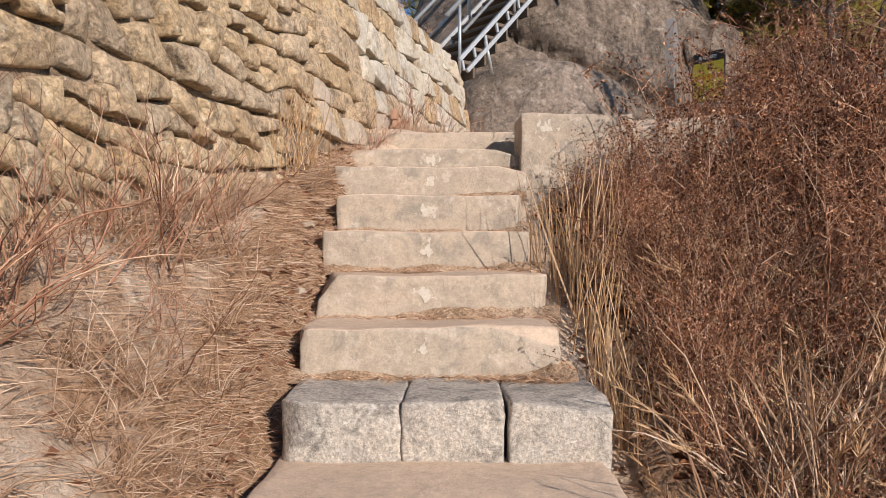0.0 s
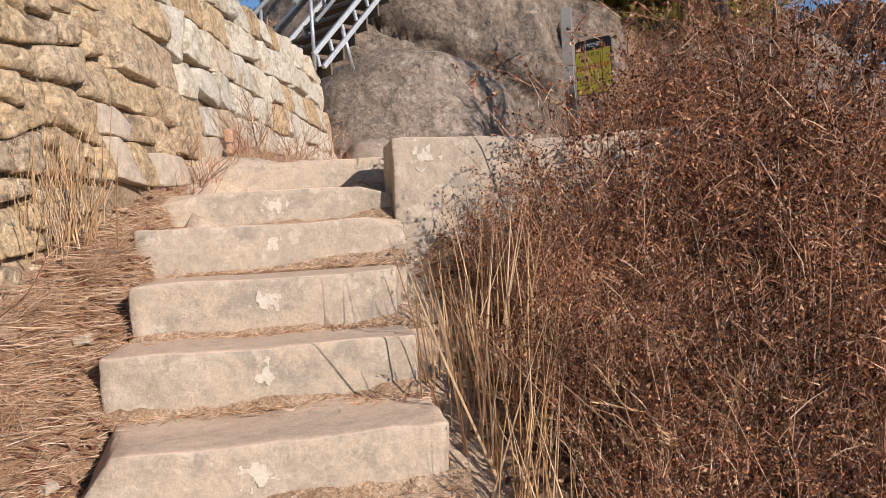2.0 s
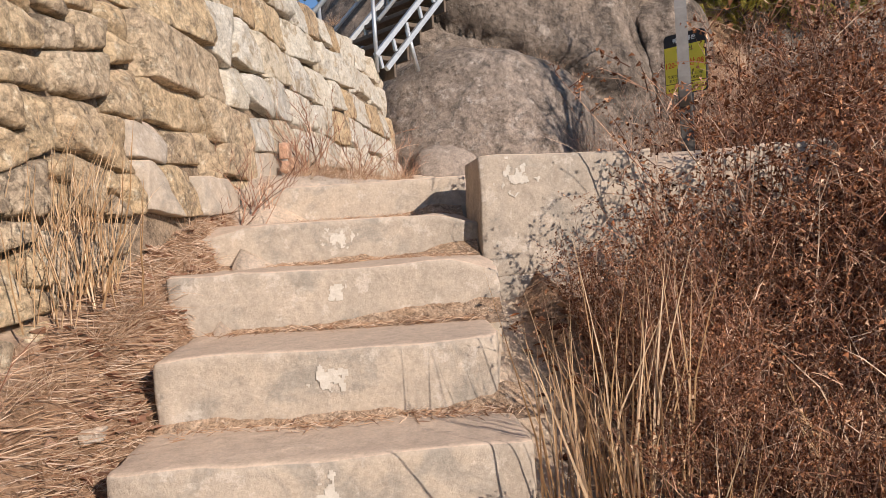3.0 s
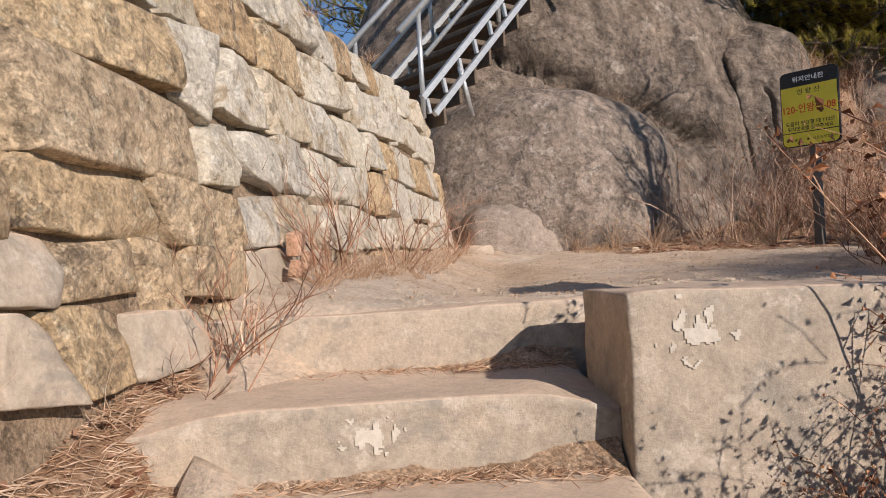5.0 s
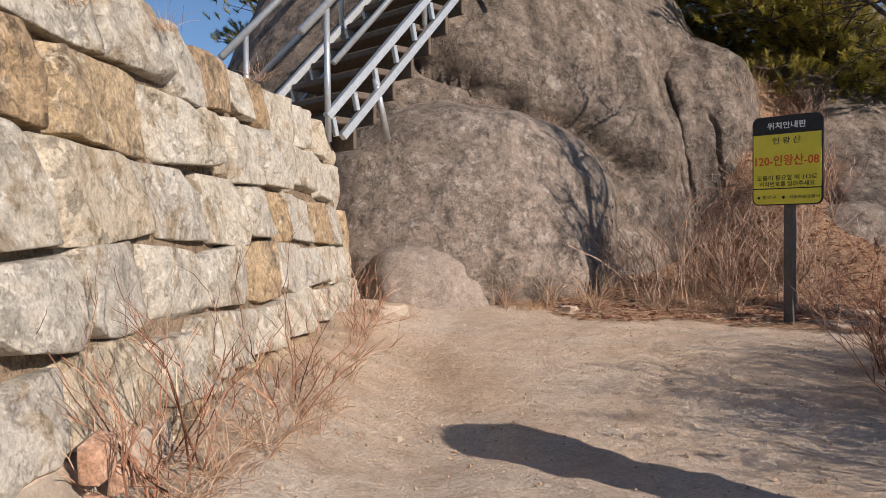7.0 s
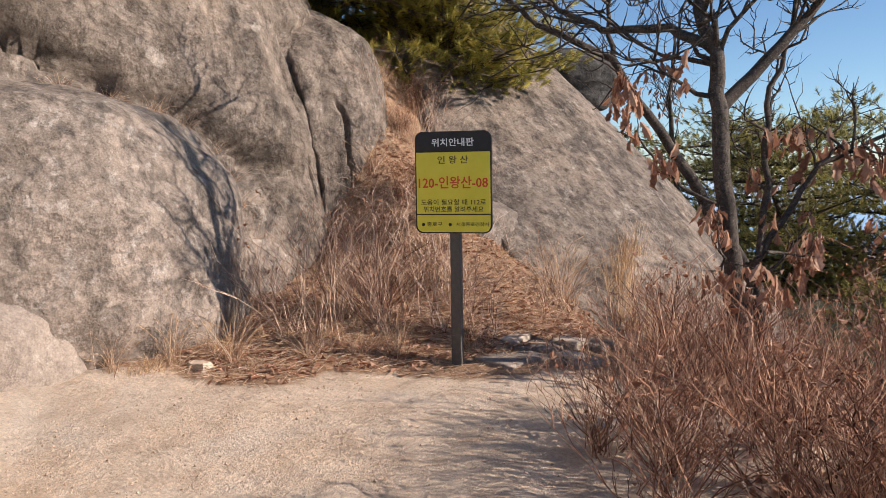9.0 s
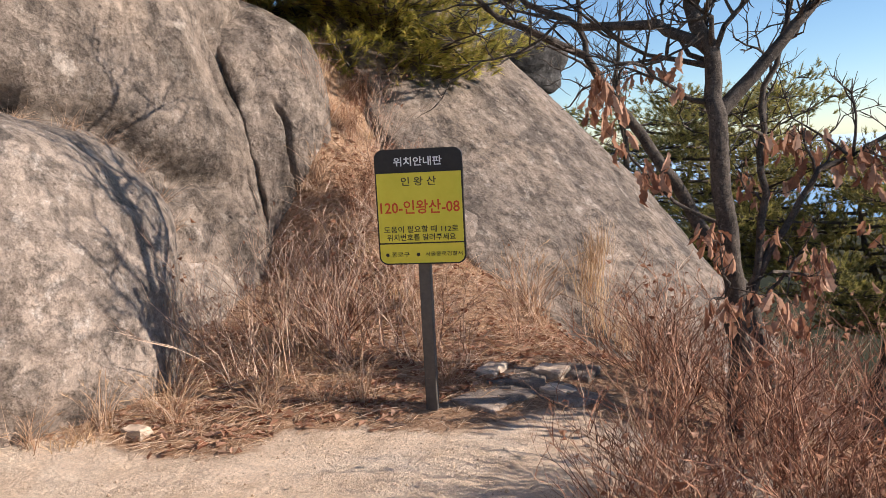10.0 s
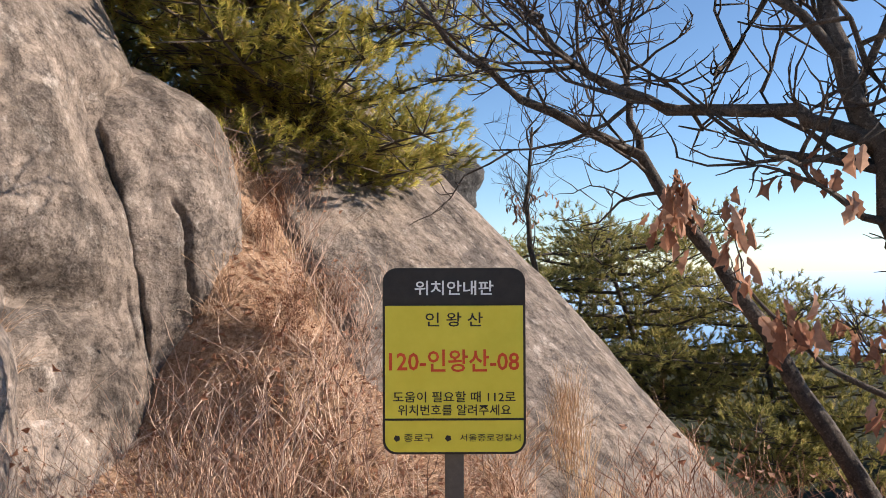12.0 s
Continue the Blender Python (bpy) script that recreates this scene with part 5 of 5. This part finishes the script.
def pebble(rnd, x, y, z, verts, faces):
    s, n0 = 0.002 + 0.009 * rnd.random() ** 4, len(verts)
    z -= 0.3 * s
    verts += [(x + s * rnd.uniform(0.6, 1.3), y, z), (x, y + s * rnd.uniform(0.6, 1.3), z), (x - s * rnd.uniform(0.6, 1.3), y, z), (x, y - s * rnd.uniform(0.6, 1.3), z), (x, y, z + s)]
    faces += [(n0, n0 + 1, n0 + 4), (n0 + 1, n0 + 2, n0 + 4), (n0 + 2, n0 + 3, n0 + 4), (n0 + 3, n0, n0 + 4)]


def left_strip(r):
    y = r.uniform(1.6, 5.9)
    return (r.uniform(-0.80, -0.55) if r.random() < 0.75 else r.uniform(max(wall_x(y, 2.2) + 0.05, -1.2), -0.52)), y


scatter("pine_litter", 9000, left_strip, 1, thin_needle, M_DRYGRASS, "fallen pine needles and dry straw on the bank")
scatter("leaf_litter", 420, left_strip, 2, flake, M_DEADLEAF, "fallen brown leaves on the bank beside the steps")
scatter("leaf_litter", 5200, lambda r: (r.uniform(1.2, 5.8), r.uniform(9.75, 12.6)), 3, flake, M_DEADLEAF, "fallen brown leaves under the shrubs and boulders", True)
scatter("pine_litter", 26000, lambda r: (r.uniform(1.0, 5.8), r.gauss(11.0, 0.9)), 4, needle, M_DRYGRASS, "matted dry grass and needles along the landing's edge", True)
scatter("leaf_litter", 2500, lambda r: (r.uniform(0.6, 2.6), r.uniform(1.2, 5.4)), 5, flake, M_RUSSET, "dark fallen leaves under the thicket")
scatter("leaf_litter", 1500, lambda r: (r.uniform(2.4, 4.6), r.uniform(6.8, 9.0)), 6, flake, M_DEADLEAF, "fallen leaves under the shrubs of the landing", True)
scatter("grit", 5000, lambda r: (r.uniform(-0.5, 3.2), r.uniform(6.25, 10.2)), 7, pebble, M_EARTH, "grit and pebbles on the trodden sand")


def tread_backs(r):
    i = r.randint(8, 14)
    y = STEPS[i + 1][0] - abs(r.gauss(0, 0.05)) - 0.005
    return r.uniform(-0.55, 0.45) if r.random() < 0.6 else r.uniform(0.15, 0.48), y, STEPS[i][1]


scatter("pine_litter", 3600, tread_backs, 9, thin_needle, M_DRYGRASS, "pine needles gathered at the back of the treads")



def stalk(rnd, x, y, z, verts, faces):
    needle(rnd, x, y, z + 0.015, verts, faces, 0.24, 0.0013)


def bank_side(r):
    y = 1.3 + 3.6 * r.random() ** 1.4
    return r.uniform(wall_x(y, 2.2) + 0.05, -0.68), y


scatter("straw_litter", 2600, bank_side, 10, stalk, M_DRYGRASS, "broken grass stalks and roots strewn over the bank")
scatter("straw_litter", 1800, lambda r: (r.uniform(1.2, 5.0), r.gauss(10.7, 0.6)), 11, stalk, M_DRYGRASS, "broken grass stalks below the boulders", True)


def tread_soil():
    """Sand and crumbs washed into the corner behind each tread."""
    co, faces = [], []
    for i in range(8, 15):
        y1, z = STEPS[i + 1][0] + 0.02, STEPS[i][1] - 0.012
        for k in range(71):
            x = -0.60 + 1.12 * k / 70
            deep = 0.045 + 0.06 * max(0, 0.5 + fbm(x, i * 3.1, 1, 3.5)) + 0.05 * ease(0.2, 0.5, x)
            n0 = len(co)
            for t in range(6):
                u = t / 5
                co.append((x, y1 - deep * u, z + (0.012 + 0.05 * deep / 0.1) * (1 - u) ** 1.6 + 0.008 * fbm(x, u, i, 22) * (1 - u)))
            if k:
                faces += [(n0 + t - 6, n0 + t - 5, n0 + t + 1, n0 + t) for t in range(5)]
    me = bpy.data.meshes.new("tread_soil")
    me.from_pydata(co, [], faces)
    me.polygons.foreach_set("use_smooth", [True] * len(faces))
    me.materials.append(M_CRUMB)
    tagged(new("tread_soil", me), "brown sand and crumbs gathered behind the treads", "litter", kind="stuff")


tread_soil()

# brick shards against the wall foot
for k, (y, z, s) in enumerate(((6.72, 2.62, 0.13), (6.80, 2.55, 0.11), (6.66, 2.53, 0.09))):
    ob = part("brick_shard", hewn((0.75 * s, s * 0.4, s * 0.7), 300 + k, 0.012, 6, 0.008, 5), M_BRICK, smooth=True)
    ob.matrix_world = pose(wall_x(y, z) + 0.06, y, z - 0.02, 4, 10 * k - 8, 76)
    tagged(ob, "broken reddish brick shard leaning on the wall", "brick", "brick shards")

# loose stones
rnd = random.Random(77)
for x, y, s in ((1.12, 6.48, 0.13), (0.95, 6.42, 0.10), (1.26, 6.62, 0.09), (0.36, 7.75, 0.04), (3.95, 9.95, 0.16), (3.9, 9.4, 0.14), (4.15, 9.65, 0.15), (2.0, 10.6, 0.10), (0.62, 10.2, 0.14), (0.5, 9.95, 0.12), (-0.72, 4.28, 0.06), (-0.66, 3.6, 0.05)):
    bm = hewn((1.5, 1.0, 0.6), int(x * 100 + y * 10), 0.09, 9, 0.10, 7)
    ob = part("loose_stone", bm, M_STEP)
    ob.matrix_world = pose(x, y, ground_z(x, y) - 0.22 * s, 0, 0, rnd.uniform(0, 180)) @ Matrix.Scale(0.9 * s, 4)
    tagged(ob, "weathered loose stone lying on the sand", "stone", "loose stones")

# flat stones trodden into the path beside the sign
for k, (x, y, w, d) in enumerate(((3.62, 9.62, 0.42, 0.30), (3.98, 9.78, 0.36, 0.34), (3.90, 9.38, 0.40, 0.26), (4.28, 9.60, 0.30, 0.26))):
    ob = part("paving_stone", hewn((w, d, 0.12), 410 + k, 0.018, 8, 0.015, 3), M_BOULDER, smooth=True)
    ob.matrix_world = pose(x, y, ground_z(x, y) - 0.095, 0, 0, 37 * k)
    tagged(ob, "flat weathered stone trodden into the path", "stone", "flat path stones")
